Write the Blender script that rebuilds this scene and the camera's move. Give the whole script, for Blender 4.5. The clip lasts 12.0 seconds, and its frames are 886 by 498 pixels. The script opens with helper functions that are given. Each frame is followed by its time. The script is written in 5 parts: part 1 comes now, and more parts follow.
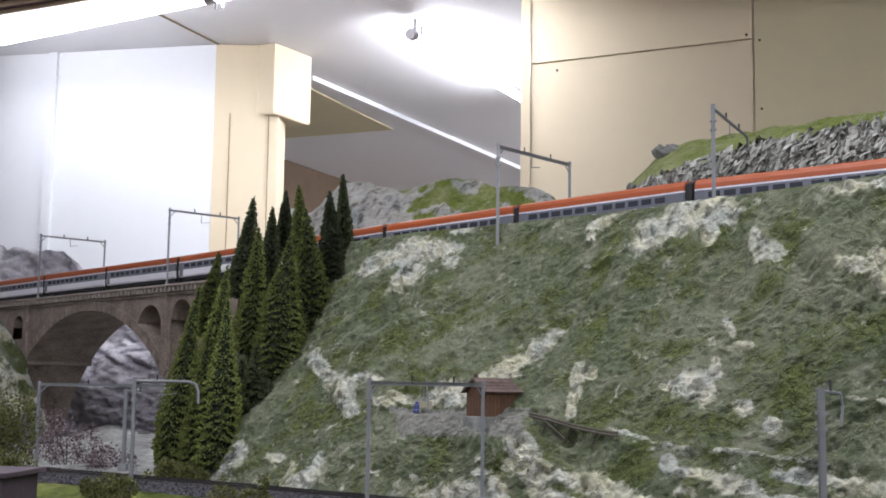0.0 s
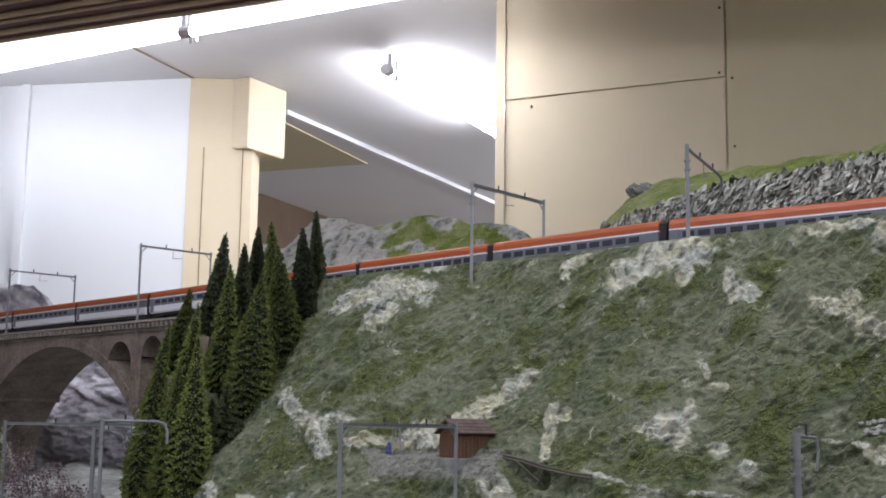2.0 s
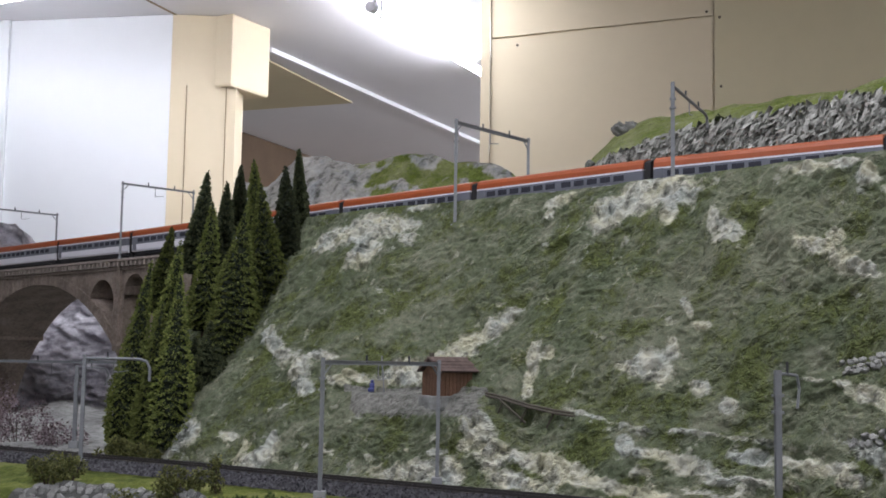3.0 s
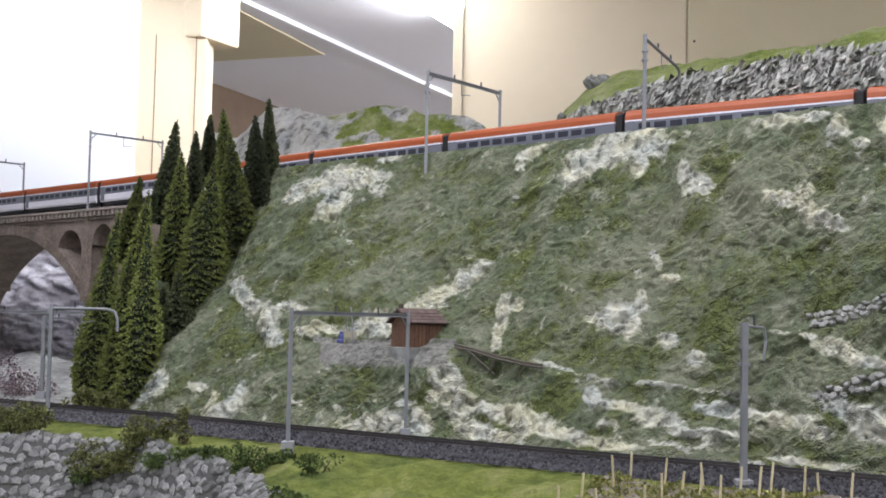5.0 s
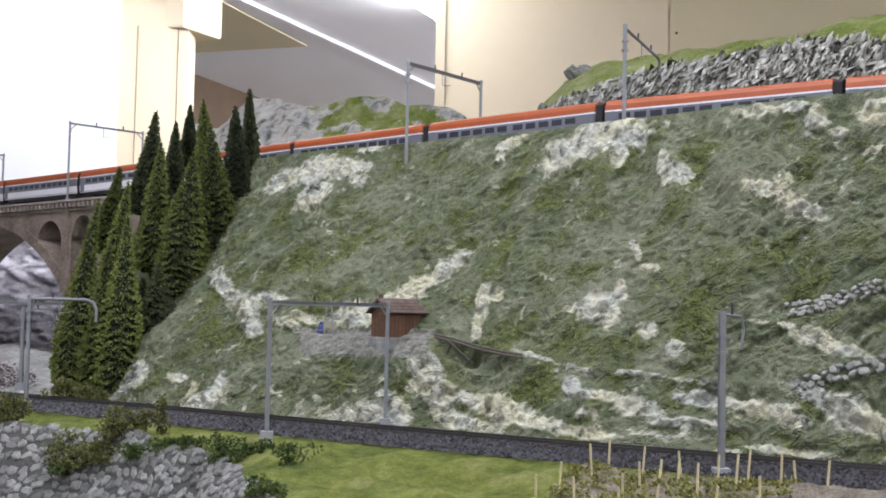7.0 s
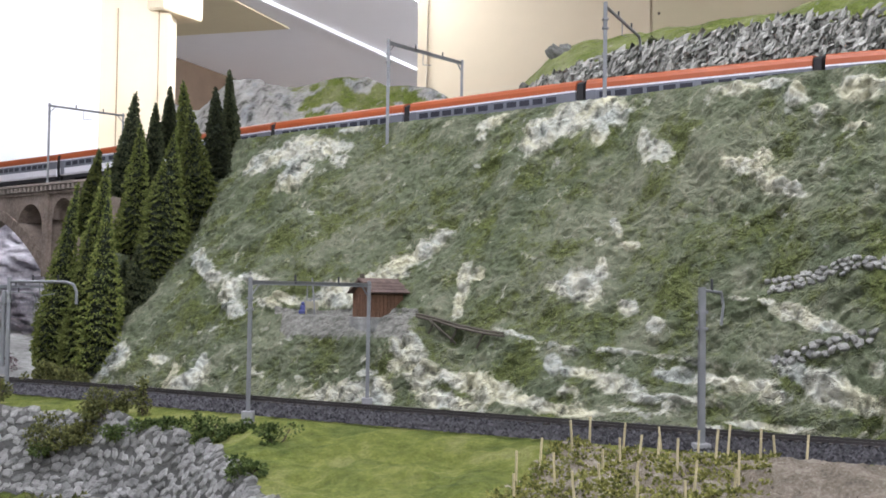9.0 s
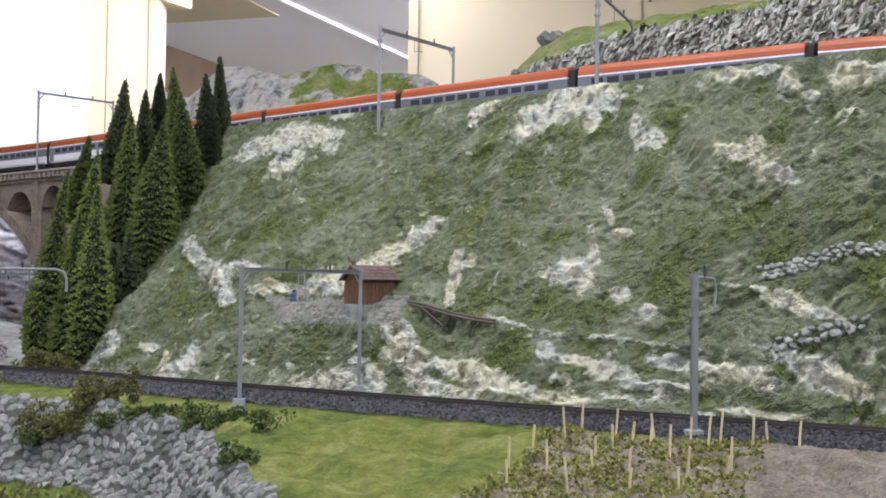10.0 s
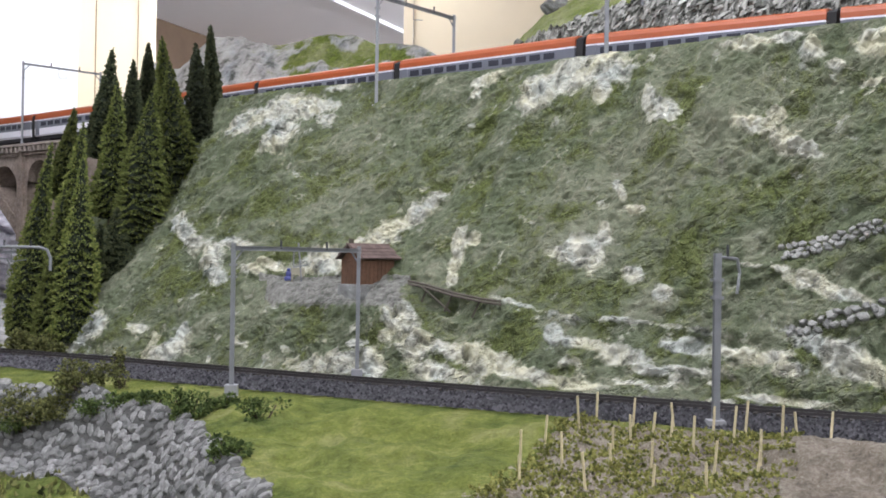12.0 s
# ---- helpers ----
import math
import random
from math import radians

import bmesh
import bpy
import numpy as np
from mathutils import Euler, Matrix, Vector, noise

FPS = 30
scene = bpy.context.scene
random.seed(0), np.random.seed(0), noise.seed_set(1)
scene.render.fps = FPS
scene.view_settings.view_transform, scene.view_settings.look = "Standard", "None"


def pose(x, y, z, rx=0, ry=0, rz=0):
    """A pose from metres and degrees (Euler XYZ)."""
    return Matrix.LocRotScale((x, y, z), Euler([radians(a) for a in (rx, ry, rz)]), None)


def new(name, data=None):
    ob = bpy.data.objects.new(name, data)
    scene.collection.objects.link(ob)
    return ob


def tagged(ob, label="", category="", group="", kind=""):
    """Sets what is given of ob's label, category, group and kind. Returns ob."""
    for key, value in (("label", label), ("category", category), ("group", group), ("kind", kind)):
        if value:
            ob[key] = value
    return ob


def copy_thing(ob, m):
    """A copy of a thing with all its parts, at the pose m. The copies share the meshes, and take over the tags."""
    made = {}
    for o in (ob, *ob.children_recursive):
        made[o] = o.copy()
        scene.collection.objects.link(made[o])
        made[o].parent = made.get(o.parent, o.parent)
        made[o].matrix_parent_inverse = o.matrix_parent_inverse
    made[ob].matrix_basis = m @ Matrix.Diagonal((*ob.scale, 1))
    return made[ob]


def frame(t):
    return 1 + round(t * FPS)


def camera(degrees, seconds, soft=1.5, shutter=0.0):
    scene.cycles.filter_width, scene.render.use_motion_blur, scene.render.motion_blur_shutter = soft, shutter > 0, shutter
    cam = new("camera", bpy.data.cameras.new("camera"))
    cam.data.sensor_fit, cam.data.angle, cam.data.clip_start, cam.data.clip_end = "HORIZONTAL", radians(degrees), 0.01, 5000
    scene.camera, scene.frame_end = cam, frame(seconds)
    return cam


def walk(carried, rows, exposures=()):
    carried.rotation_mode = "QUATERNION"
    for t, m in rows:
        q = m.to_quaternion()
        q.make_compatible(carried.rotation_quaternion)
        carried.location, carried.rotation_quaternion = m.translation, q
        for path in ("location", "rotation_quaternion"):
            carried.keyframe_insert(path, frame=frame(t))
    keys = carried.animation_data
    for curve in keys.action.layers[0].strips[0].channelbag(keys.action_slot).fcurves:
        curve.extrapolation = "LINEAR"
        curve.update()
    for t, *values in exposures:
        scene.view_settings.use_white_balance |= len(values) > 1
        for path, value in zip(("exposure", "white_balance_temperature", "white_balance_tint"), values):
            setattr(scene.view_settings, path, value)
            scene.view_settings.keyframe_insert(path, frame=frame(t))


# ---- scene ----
cam = camera(40.0, 12.0, soft=1.75)
# seconds, eye, yaw, pitch, roll
PATH = [
    (0, -0.0043, -0.0184, 1.2493, 3.785, 6.590, 0.794),
    (0.5, -0.0056, -0.0139, 1.2507, 3.516, 7.029, 0.773),
    (1, -0.0046, -0.0109, 1.2538, 3.297, 7.606, 0.708),
    (1.5, -0.0038, -0.0117, 1.2552, 2.970, 8.260, 0.742),
    (2, -0.0040, -0.0108, 1.2552, 2.591, 8.183, 0.868),
    (2.5, -0.0034, -0.0075, 1.2543, 2.214, 6.975, 0.954),
    (3, -0.0025, -0.0050, 1.2537, 1.850, 5.397, 0.970),
    (3.5, -0.0015, -0.0032, 1.2536, 1.500, 4.018, 1.082),
    (5.5, -0.0006, -0.0009, 1.2507, 0.213, 3.237, 1.294),
    (6, 0.0000, 0.0000, 1.2500, 0.000, 3.160, 1.300),
    (6.5, 0.0012, 0.0010, 1.2495, -0.145, 3.076, 1.286),
    (7, 0.0027, 0.0001, 1.2495, -0.271, 2.947, 1.221),
    (9, 0.0059, 0.0017, 1.2463, -0.996, 2.175, 0.832),
    (9.5, 0.0055, 0.0015, 1.2450, -1.232, 1.948, 0.813),
    (10, 0.0049, 0.0043, 1.2452, -1.451, 1.639, 0.800),
    (10.5, 0.0049, 0.0113, 1.2452, -1.569, 1.354, 0.754),
    (11, 0.0038, 0.0219, 1.2462, -1.661, 1.025, 0.792),
    (11.5, 0.0020, 0.0364, 1.2465, -1.720, 0.778, 0.787),
    (12, -0.0009, 0.0522, 1.2478, -1.787, 0.493, 0.821),
]
EXPOSURES = [(0.0, -0.30), (1.0, -0.33), (1.5, -0.38), (2.0, -0.52), (2.5, -0.56), (3.0, -0.56), (3.5, -0.24), (5.5, 0.03), (7.0, 0.06), (9.5, 0.15), (12.0, 0.17)]
def eye_pose(x, y, z, yaw, pitch, roll):
    return pose(x, y, z) @ pose(0, 0, 0, 0, 0, yaw) @ pose(0, 0, 0, 90 + pitch) @ pose(0, 0, 0, 0, 0, roll)


walk(cam, [(t, eye_pose(*row)) for t, *row in PATH], EXPOSURES)

# ---- light ----
world = bpy.data.worlds.new("room_air")
scene.world = world
world.use_nodes = True
world.node_tree.nodes["Background"].inputs[0].default_value = (0.9, 0.95, 1.0, 1)
world.node_tree.nodes["Background"].inputs[1].default_value = 0.02


def tube_lamp(name, a, b, watts, width=0.05, colour=(0.865, 0.895, 1.0)):
    """A long light along a fluorescent tube from a to b, shining down."""
    a, b = Vector(a), Vector(b)
    data = bpy.data.lights.new(name, "AREA")
    data.shape, data.size, data.size_y, data.energy, data.color = "RECTANGLE", (b - a).length, width, watts, colour
    ob = new(name, data)
    x = (b - a).normalized()
    z = Vector((0, 0, 1))
    y = z.cross(x).normalized()
    m = Matrix((x, y, x.cross(y))).transposed().to_4x4()
    ob.matrix_world = Matrix.Translation((a + b) / 2) @ m
    return ob


# three tubes in view, then four unseen ones added to brighten the room
SEEN_AND_FILL_TUBES = [((-1.75, 3.60, 2.295), (-0.86, 3.14, 2.295)), ((-0.84, 3.13, 2.295), (-0.05, 2.74, 2.295)),
              ((-0.33, 3.50, 2.295), (-0.01, 4.28, 2.295)), ((-1.0, 0.9, 2.295), (0.4, 0.55, 2.295)), ((0.9, 1.2, 2.295), (2.1, 0.8, 2.295)), ((0.45, 4.7, 2.28), (1.2, 6.5, 2.28)), ((-1.6, -0.9, 2.295), (1.4, -0.9, 2.295))]
POWER = [4, 16, 4, 14, 10, 60, 34]
for (a, b), w in zip(SEEN_AND_FILL_TUBES, POWER):
    tube_lamp("tube_light", Vector(a) - Vector((0, 0, 0.03)), Vector(b) - Vector((0, 0, 0.03)), w)


# ---- materials ----
def mat(name):
    m = bpy.data.materials.new(name)
    m.use_nodes = True
    nt = m.node_tree
    return m, nt, nt.nodes["Principled BSDF"]


def node(nt, kind, **kw):
    n = nt.nodes.new(kind)
    for k, v in kw.items():
        n.inputs[k.replace("_", " ")].default_value = v
    return n


def noise_node(nt, scale, detail=5, rough=0.6, vec=None):
    n = node(nt, "ShaderNodeTexNoise", Scale=scale, Detail=detail, Roughness=rough)
    if vec is None:
        tc = nt.nodes.new("ShaderNodeNewGeometry")
        vec = tc.outputs["Position"]
    nt.links.new(vec, n.inputs["Vector"])
    return n.outputs["Fac"]


def ramp(nt, fac, stops):
    r = nt.nodes.new("ShaderNodeValToRGB")
    els = r.color_ramp.elements
    while len(els) < len(stops):
        els.new(0.5)
    for e, (p, c) in zip(els, stops):
        e.position, e.color = p, (*c, 1)
    nt.links.new(fac, r.inputs[0])
    return r.outputs[0]


def mix(nt, fac, a, b, mode="MIX"):
    m = nt.nodes.new("ShaderNodeMix")
    m.data_type, m.blend_type = "RGBA", mode
    for socket, v in ((m.inputs[0], fac), (m.inputs[6], a), (m.inputs[7], b)):
        if isinstance(v, (int, float)):
            socket.default_value = v
        elif isinstance(v, tuple):
            socket.default_value = (*v, 1)
        else:
            nt.links.new(v, socket)
    return m.outputs[2]


def bump(nt, bsdf, height, strength, distance):
    b = node(nt, "ShaderNodeBump", Strength=strength, Distance=distance)
    nt.links.new(height, b.inputs["Height"])
    nt.links.new(b.outputs[0], bsdf.inputs["Normal"])


def plain(name, c, rough=0.6, metal=0.0, vary=0.15, scale=60.0, relief=0.0, object_vary=0.0):
    """A surface with light mottling and fine relief."""
    m, nt, p = mat(name)
    f = noise_node(nt, scale)
    g = noise_node(nt, scale * 9)
    lo, hi = tuple(v * (1 - vary) for v in c), tuple(min(v * (1 + vary), 1) for v in c)
    col = mix(nt, 0.35, ramp(nt, f, [(0.3, lo), (0.7, hi)]), ramp(nt, g, [(0.3, lo), (0.7, hi)]))
    if object_vary:
        oi = nt.nodes.new("ShaderNodeObjectInfo")
        col = mix(nt, 1.0, col, ramp(nt, oi.outputs["Random"], [(0, (1 - object_vary,) * 3), (1, (1, 1, 1))]), "MULTIPLY")
    nt.links.new(col, p.inputs["Base Color"])
    p.inputs["Roughness"].default_value, p.inputs["Metallic"].default_value = rough, metal
    if relief:
        bump(nt, p, g, 0.5, relief)
    return m


def emitter(name, c, s):
    m, nt, p = mat(name)
    p.inputs["Base Color"].default_value = (0.9, 0.9, 0.9, 1)
    p.inputs["Emission Color"].default_value, p.inputs["Emission Strength"].default_value = (*c, 1), s
    return m


def hill_material(name, thin=(0.212, 0.213, 0.158), dull=(0.112, 0.131, 0.080), moss=(0.102, 0.120, 0.038), stone=(0.54, 0.53, 0.455), yellow=(1.0, 0.975, 0.82)):
    """Flocked model grass over painted plaster: thin dull turf, moss tufts, and pale rock where the mesh's rock value is high."""
    m, nt, p = mat(name)
    geo = nt.nodes.new("ShaderNodeNewGeometry")

    def stretched(angle, length):
        mp = node(nt, "ShaderNodeMapping", Scale=(length, 1.0, 1.0), Rotation=(0.0, angle, 0.0))
        mp.vector_type = "TEXTURE"
        nt.links.new(geo.outputs["Position"], mp.inputs["Vector"])
        return mp.outputs[0]

    def times(c, k):
        return tuple(v * k for v in c)

    def value(op, a, b, c=None):
        mt = nt.nodes.new("ShaderNodeMath")
        mt.operation = op
        for socket, v in zip(mt.inputs, (a, b, c)):
            if isinstance(v, (int, float)):
                socket.default_value = v
            elif v is not None:
                nt.links.new(v, socket)
        return mt.outputs[0]

    wide = noise_node(nt, 8, 3, 0.55)
    patch = noise_node(nt, 26, 6, 0.60, stretched(-0.6, 1.3))
    grain = noise_node(nt, 210, 6, 0.66, stretched(-0.5, 1.25))
    fine = noise_node(nt, 720, 4, 0.7)
    turf = ramp(nt, wide, [(0.38, times(dull, 0.82)), (0.50, dull), (0.62, tuple((a + b) / 2 for a, b in zip(dull, thin)))])
    # worn places where the plaster shows through
    worn = ramp(nt, noise_node(nt, 52, 6, 0.66, stretched(-0.5, 1.7)), [(0.46, (0, 0, 0)), (0.66, (0.85, 0.85, 0.85))])
    turf = mix(nt, worn, turf, thin)
    # tufts of brighter moss
    mossy = ramp(nt, value("MULTIPLY_ADD", grain, 0.35, value("SUBTRACT", patch, 0.17)), [(0.49, (0, 0, 0)), (0.62, (0.88, 0.88, 0.88))])
    turf = mix(nt, mossy, turf, ramp(nt, fine, [(0.35, times(moss, 0.6)), (0.65, times(moss, 1.25))]))
    # shade in the flock's hollows and light on its tips, put into the colour
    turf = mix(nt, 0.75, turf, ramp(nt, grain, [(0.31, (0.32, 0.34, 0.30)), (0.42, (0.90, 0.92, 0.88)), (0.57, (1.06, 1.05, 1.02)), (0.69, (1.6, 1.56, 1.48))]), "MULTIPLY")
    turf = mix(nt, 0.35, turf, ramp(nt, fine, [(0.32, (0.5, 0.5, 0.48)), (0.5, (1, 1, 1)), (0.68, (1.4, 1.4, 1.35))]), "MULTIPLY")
    # brushed pale paint with dark cracks and yellowish washes
    crack = noise_node(nt, 88, 7, 0.66, stretched(-0.9, 1.9))
    wash = noise_node(nt, 28, 5, 0.6)
    rock = ramp(nt, crack, [(0.33, (0.09, 0.09, 0.08)), (0.40, times(stone, 0.50)), (0.48, times(stone, 0.88)), (0.64, times(stone, 1.10))])
    rock = mix(nt, 1.0, rock, ramp(nt, wash, [(0.36, (0.80, 0.85, 0.90)), (0.48, (1.0, 1.0, 0.98)), (0.60, yellow)]), "MULTIPLY")
    at = nt.nodes.new("ShaderNodeAttribute")
    at.attribute_name = "rock"
    edge = value("MULTIPLY_ADD", noise_node(nt, 105, 7, 0.70, stretched(-0.8, 1.5)), 2.5, -1.25)
    fac = ramp(nt, value("ADD", at.outputs["Fac"], edge), [(0.22, (0, 0, 0)), (0.42, (0.42, 0.42, 0.42)), (0.74, (0.93, 0.93, 0.93))])
    col = mix(nt, fac, turf, rock)
    # grey gravel of the little yard
    gv = nt.nodes.new("ShaderNodeAttribute")
    gv.attribute_name = "gravel"
    gravel = ramp(nt, grain, [(0.34, (0.12, 0.118, 0.105)), (0.48, (0.20, 0.194, 0.176)), (0.66, (0.29, 0.283, 0.26))])
    col = mix(nt, ramp(nt, value("ADD", gv.outputs["Fac"], edge), [(0.35, (0, 0, 0)), (0.6, (0.9, 0.9, 0.9))]), col, gravel)
    nt.links.new(col, p.inputs["Base Color"])
    p.inputs["Roughness"].default_value = 0.95
    p.inputs["Specular IOR Level"].default_value = 0.15
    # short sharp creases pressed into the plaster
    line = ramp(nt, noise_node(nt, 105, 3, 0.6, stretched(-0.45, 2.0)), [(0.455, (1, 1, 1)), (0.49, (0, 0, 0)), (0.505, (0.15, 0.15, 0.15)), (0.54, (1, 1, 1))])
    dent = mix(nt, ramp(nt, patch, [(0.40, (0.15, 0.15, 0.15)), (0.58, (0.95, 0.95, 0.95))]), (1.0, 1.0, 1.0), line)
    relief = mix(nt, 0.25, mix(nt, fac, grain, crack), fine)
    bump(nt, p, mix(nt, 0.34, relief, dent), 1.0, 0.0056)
    return m


def speckle(name, stops, scale, rough=0.95, relief=0.002, second=0.0):
    m, nt, p = mat(name)
    f = noise_node(nt, scale, 6, 0.75)
    g = noise_node(nt, scale / 9, 3)
    col = mix(nt, 0.45, ramp(nt, f, stops), ramp(nt, g, stops))
    nt.links.new(col, p.inputs["Base Color"])
    p.inputs["Roughness"].default_value = rough
    p.inputs["Specular IOR Level"].default_value = 0.2
    bump(nt, p, f, 0.8, relief)
    return m


def island(name, lo, hi, rough=0.9, scale=300.0, object_vary=0.0):
    """A material that varies from piece to piece of a joined mesh."""
    m, nt, p = mat(name)
    geo = nt.nodes.new("ShaderNodeNewGeometry")
    col = ramp(nt, geo.outputs["Random Per Island"], [(0.0, lo), (1.0, hi)])
    col = mix(nt, 0.4, col, ramp(nt, noise_node(nt, scale), [(0.3, (0.5, 0.5, 0.5)), (0.7, (1.3, 1.3, 1.3))]), "MULTIPLY")
    if object_vary:
        oi = nt.nodes.new("ShaderNodeObjectInfo")
        col = mix(nt, 1.0, col, ramp(nt, oi.outputs["Random"], [(0, (1 - object_vary,) * 3), (1, (1 + object_vary * 0.5,) * 3)]), "MULTIPLY")
    nt.links.new(col, p.inputs["Base Color"])
    p.inputs["Roughness"].default_value = rough
    p.inputs["Specular IOR Level"].default_value = 0.2
    return m


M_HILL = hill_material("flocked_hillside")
def lawn_material():
    """Bright flock with yellow, thin and dark green places."""
    m, nt, p = mat("bright_model_grass")
    big, mid_, fine = noise_node(nt, 22, 4, 0.6), noise_node(nt, 95, 5, 0.7), noise_node(nt, 520, 4, 0.75)
    a = ramp(nt, big, [(0.36, (0.060, 0.085, 0.020)), (0.44, (0.098, 0.120, 0.025)), (0.54, (0.160, 0.176, 0.040)), (0.64, (0.25, 0.245, 0.10))])
    b = ramp(nt, mid_, [(0.34, (0.050, 0.072, 0.018)), (0.48, (0.108, 0.132, 0.030)), (0.62, (0.21, 0.222, 0.072))])
    col = mix(nt, 0.45, a, b)
    col = mix(nt, 0.5, col, ramp(nt, fine, [(0.32, (0.45, 0.47, 0.42)), (0.5, (1, 1, 1)), (0.68, (1.5, 1.5, 1.45))]), "MULTIPLY")
    nt.links.new(col, p.inputs["Base Color"])
    p.inputs["Roughness"].default_value = 0.95
    p.inputs["Specular IOR Level"].default_value = 0.15
    bump(nt, p, mix(nt, 0.5, mid_, fine), 1.0, 0.004)
    return m


M_LAWN = lawn_material()
M_SOIL = speckle("brown_model_soil", [(0.30, (0.07, 0.055, 0.040)), (0.48, (0.21, 0.175, 0.135)), (0.68, (0.42, 0.38, 0.31))], 420, relief=0.005)
M_BALLAST = speckle("dark_ballast", [(0.3, (0.016, 0.016, 0.019)), (0.5, (0.040, 0.039, 0.043)), (0.75, (0.11, 0.107, 0.11))], 900, relief=0.002)
M_BSTONE = island("ballast_stones", (0.012, 0.012, 0.014), (0.105, 0.10, 0.108))
M_ROCK = speckle("grey_plaster_rock", [(0.28, (0.09, 0.09, 0.085)), (0.48, (0.30, 0.30, 0.285)), (0.7, (0.55, 0.55, 0.53))], 70, relief=0.004)
M_BANK = speckle("dark_bank_rock", [(0.3, (0.05, 0.05, 0.045)), (0.5, (0.14, 0.14, 0.125)), (0.75, (0.32, 0.32, 0.30))], 120, relief=0.004)
M_GORGE = speckle("violet_grey_gorge_rock", [(0.30, (0.20, 0.185, 0.215)), (0.5, (0.50, 0.48, 0.52)), (0.70, (0.84, 0.82, 0.86))], 75, relief=0.006)
M_CRAG = island("crag_slabs", (0.050, 0.053, 0.042), (0.48, 0.475, 0.435), scale=260)
M_STONE = plain("revetment_stone", (0.285, 0.28, 0.268), 0.9, vary=0.42, scale=260, relief=0.005, object_vary=0.55)
M_WALLSTONE = speckle("brown_masonry", [(0.3, (0.09, 0.07, 0.058)), (0.5, (0.24, 0.19, 0.155)), (0.72, (0.41, 0.345, 0.30))], 230, relief=0.003)
M_DECK = plain("grey_deck_concrete", (0.30, 0.25, 0.22), 0.85, vary=0.2, scale=120)
M_STEEL = plain("grey_mast_paint", (0.205, 0.21, 0.22), 0.55, 0.1, vary=0.12, scale=200)
M_MASTFOOT = plain("mast_concrete", (0.27, 0.27, 0.28), 0.85)
M_RAIL = plain("rail_steel", (0.12, 0.11, 0.108), 0.4, 0.8, scale=300)
M_SLEEPER = plain("dark_sleeper", (0.05, 0.042, 0.036), 0.85, vary=0.3, scale=300)
M_ORANGE = plain("orange_train_paint", (0.32, 0.068, 0.016), 0.5, vary=0.05)
M_TGREY = plain("slate_grey_train_paint", (0.14, 0.145, 0.17), 0.4, vary=0.05)
M_TWHITE = plain("white_train_paint", (0.72, 0.70, 0.74), 0.45, vary=0.04)
M_TDARK = plain("dark_underframe", (0.03, 0.03, 0.034), 0.6)
M_GLASS = plain("dark_window_glass", (0.045, 0.046, 0.058), 0.15)
M_BLACK = plain("black_rubber", (0.012, 0.011, 0.012), 0.8)
M_HUT = plain("brown_hut_wood", (0.155, 0.078, 0.044), 0.8, vary=0.3, scale=400, relief=0.0008, object_vary=0.25)
M_ROOF = plain("hut_roof_shingle", (0.125, 0.085, 0.073), 0.85, vary=0.3, scale=300, object_vary=0.3)
M_LOG = plain("weathered_timber", (0.085, 0.072, 0.056), 0.9, vary=0.35, scale=300)
M_STAKE = plain("pale_stake_wood", (0.54, 0.46, 0.28), 0.8, vary=0.2, scale=400)
M_TRUNK = plain("tree_bark", (0.07, 0.05, 0.035), 0.95, vary=0.3, scale=300)
M_LEAFS = [island("fir_flock", (0.080, 0.104, 0.028), (0.245, 0.272, 0.078), object_vary=0.45), island("dark_fir_flock", (0.034, 0.045, 0.026), (0.110, 0.124, 0.058), object_vary=0.4)]
# dark colour standing in for the shade deep between crown tiers
M_GAP_SHADE = plain("crown_gap_shade", (0.022, 0.030, 0.015), 0.95, vary=0.4, scale=300)
M_SHRUB = island("shrub_foam", (0.032, 0.055, 0.018), (0.145, 0.19, 0.058))
M_DRYSHRUB = island("dry_shrub", (0.048, 0.058, 0.022), (0.215, 0.215, 0.075))
M_VINE = island("olive_vine_leaf", (0.09, 0.10, 0.028), (0.33, 0.32, 0.10))
M_JOINT = plain("dark_joint_earth", (0.075, 0.074, 0.068), 0.95, vary=0.4, scale=400, relief=0.002)
M_REDSHRUB = island("mauve_brown_shrub", (0.075, 0.045, 0.045), (0.42, 0.34, 0.36))
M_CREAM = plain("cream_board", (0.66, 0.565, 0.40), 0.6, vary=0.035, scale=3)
M_OLIVE = plain("darker_cream", (0.58, 0.51, 0.335), 0.6, vary=0.04, scale=3)
M_WHITE = plain("white_wall_paint", (0.80, 0.82, 0.84), 0.7, vary=0.02, scale=2)
M_CEIL = plain("white_ceiling_paint", (0.80, 0.79, 0.81), 0.75, vary=0.02, scale=2)
M_BROWN = plain("brown_board", (0.16, 0.105, 0.066), 0.7, vary=0.15, scale=8)
M_PURPLE = plain("dark_plum_beam", (0.16, 0.075, 0.08), 0.6, vary=0.2, scale=10)
M_BRASS = plain("tan_cable", (0.55, 0.42, 0.28), 0.35, 0.5)
M_FLOOR = plain("grey_floor", (0.30, 0.28, 0.26), 0.6, scale=6)
M_TUBE = emitter("tube_glow", (0.89, 0.905, 1.0), 34)
M_TUBE_NEW = emitter("bright_tube_glow", (0.89, 0.905, 1.0), 120)
M_FIXTURE = plain("grey_lamp_holder", (0.55, 0.55, 0.57), 0.5)
M_CLOTH = plain("blue_figure_paint", (0.06, 0.07, 0.22), 0.7)
M_YELLOW = plain("pale_yellow_paint", (0.28, 0.26, 0.19), 0.7)
M_SEAM = plain("dark_seam", (0.26, 0.19, 0.11), 0.8)
M_SCREW = plain("screw_steel", (0.10, 0.08, 0.06), 0.4, 0.7)


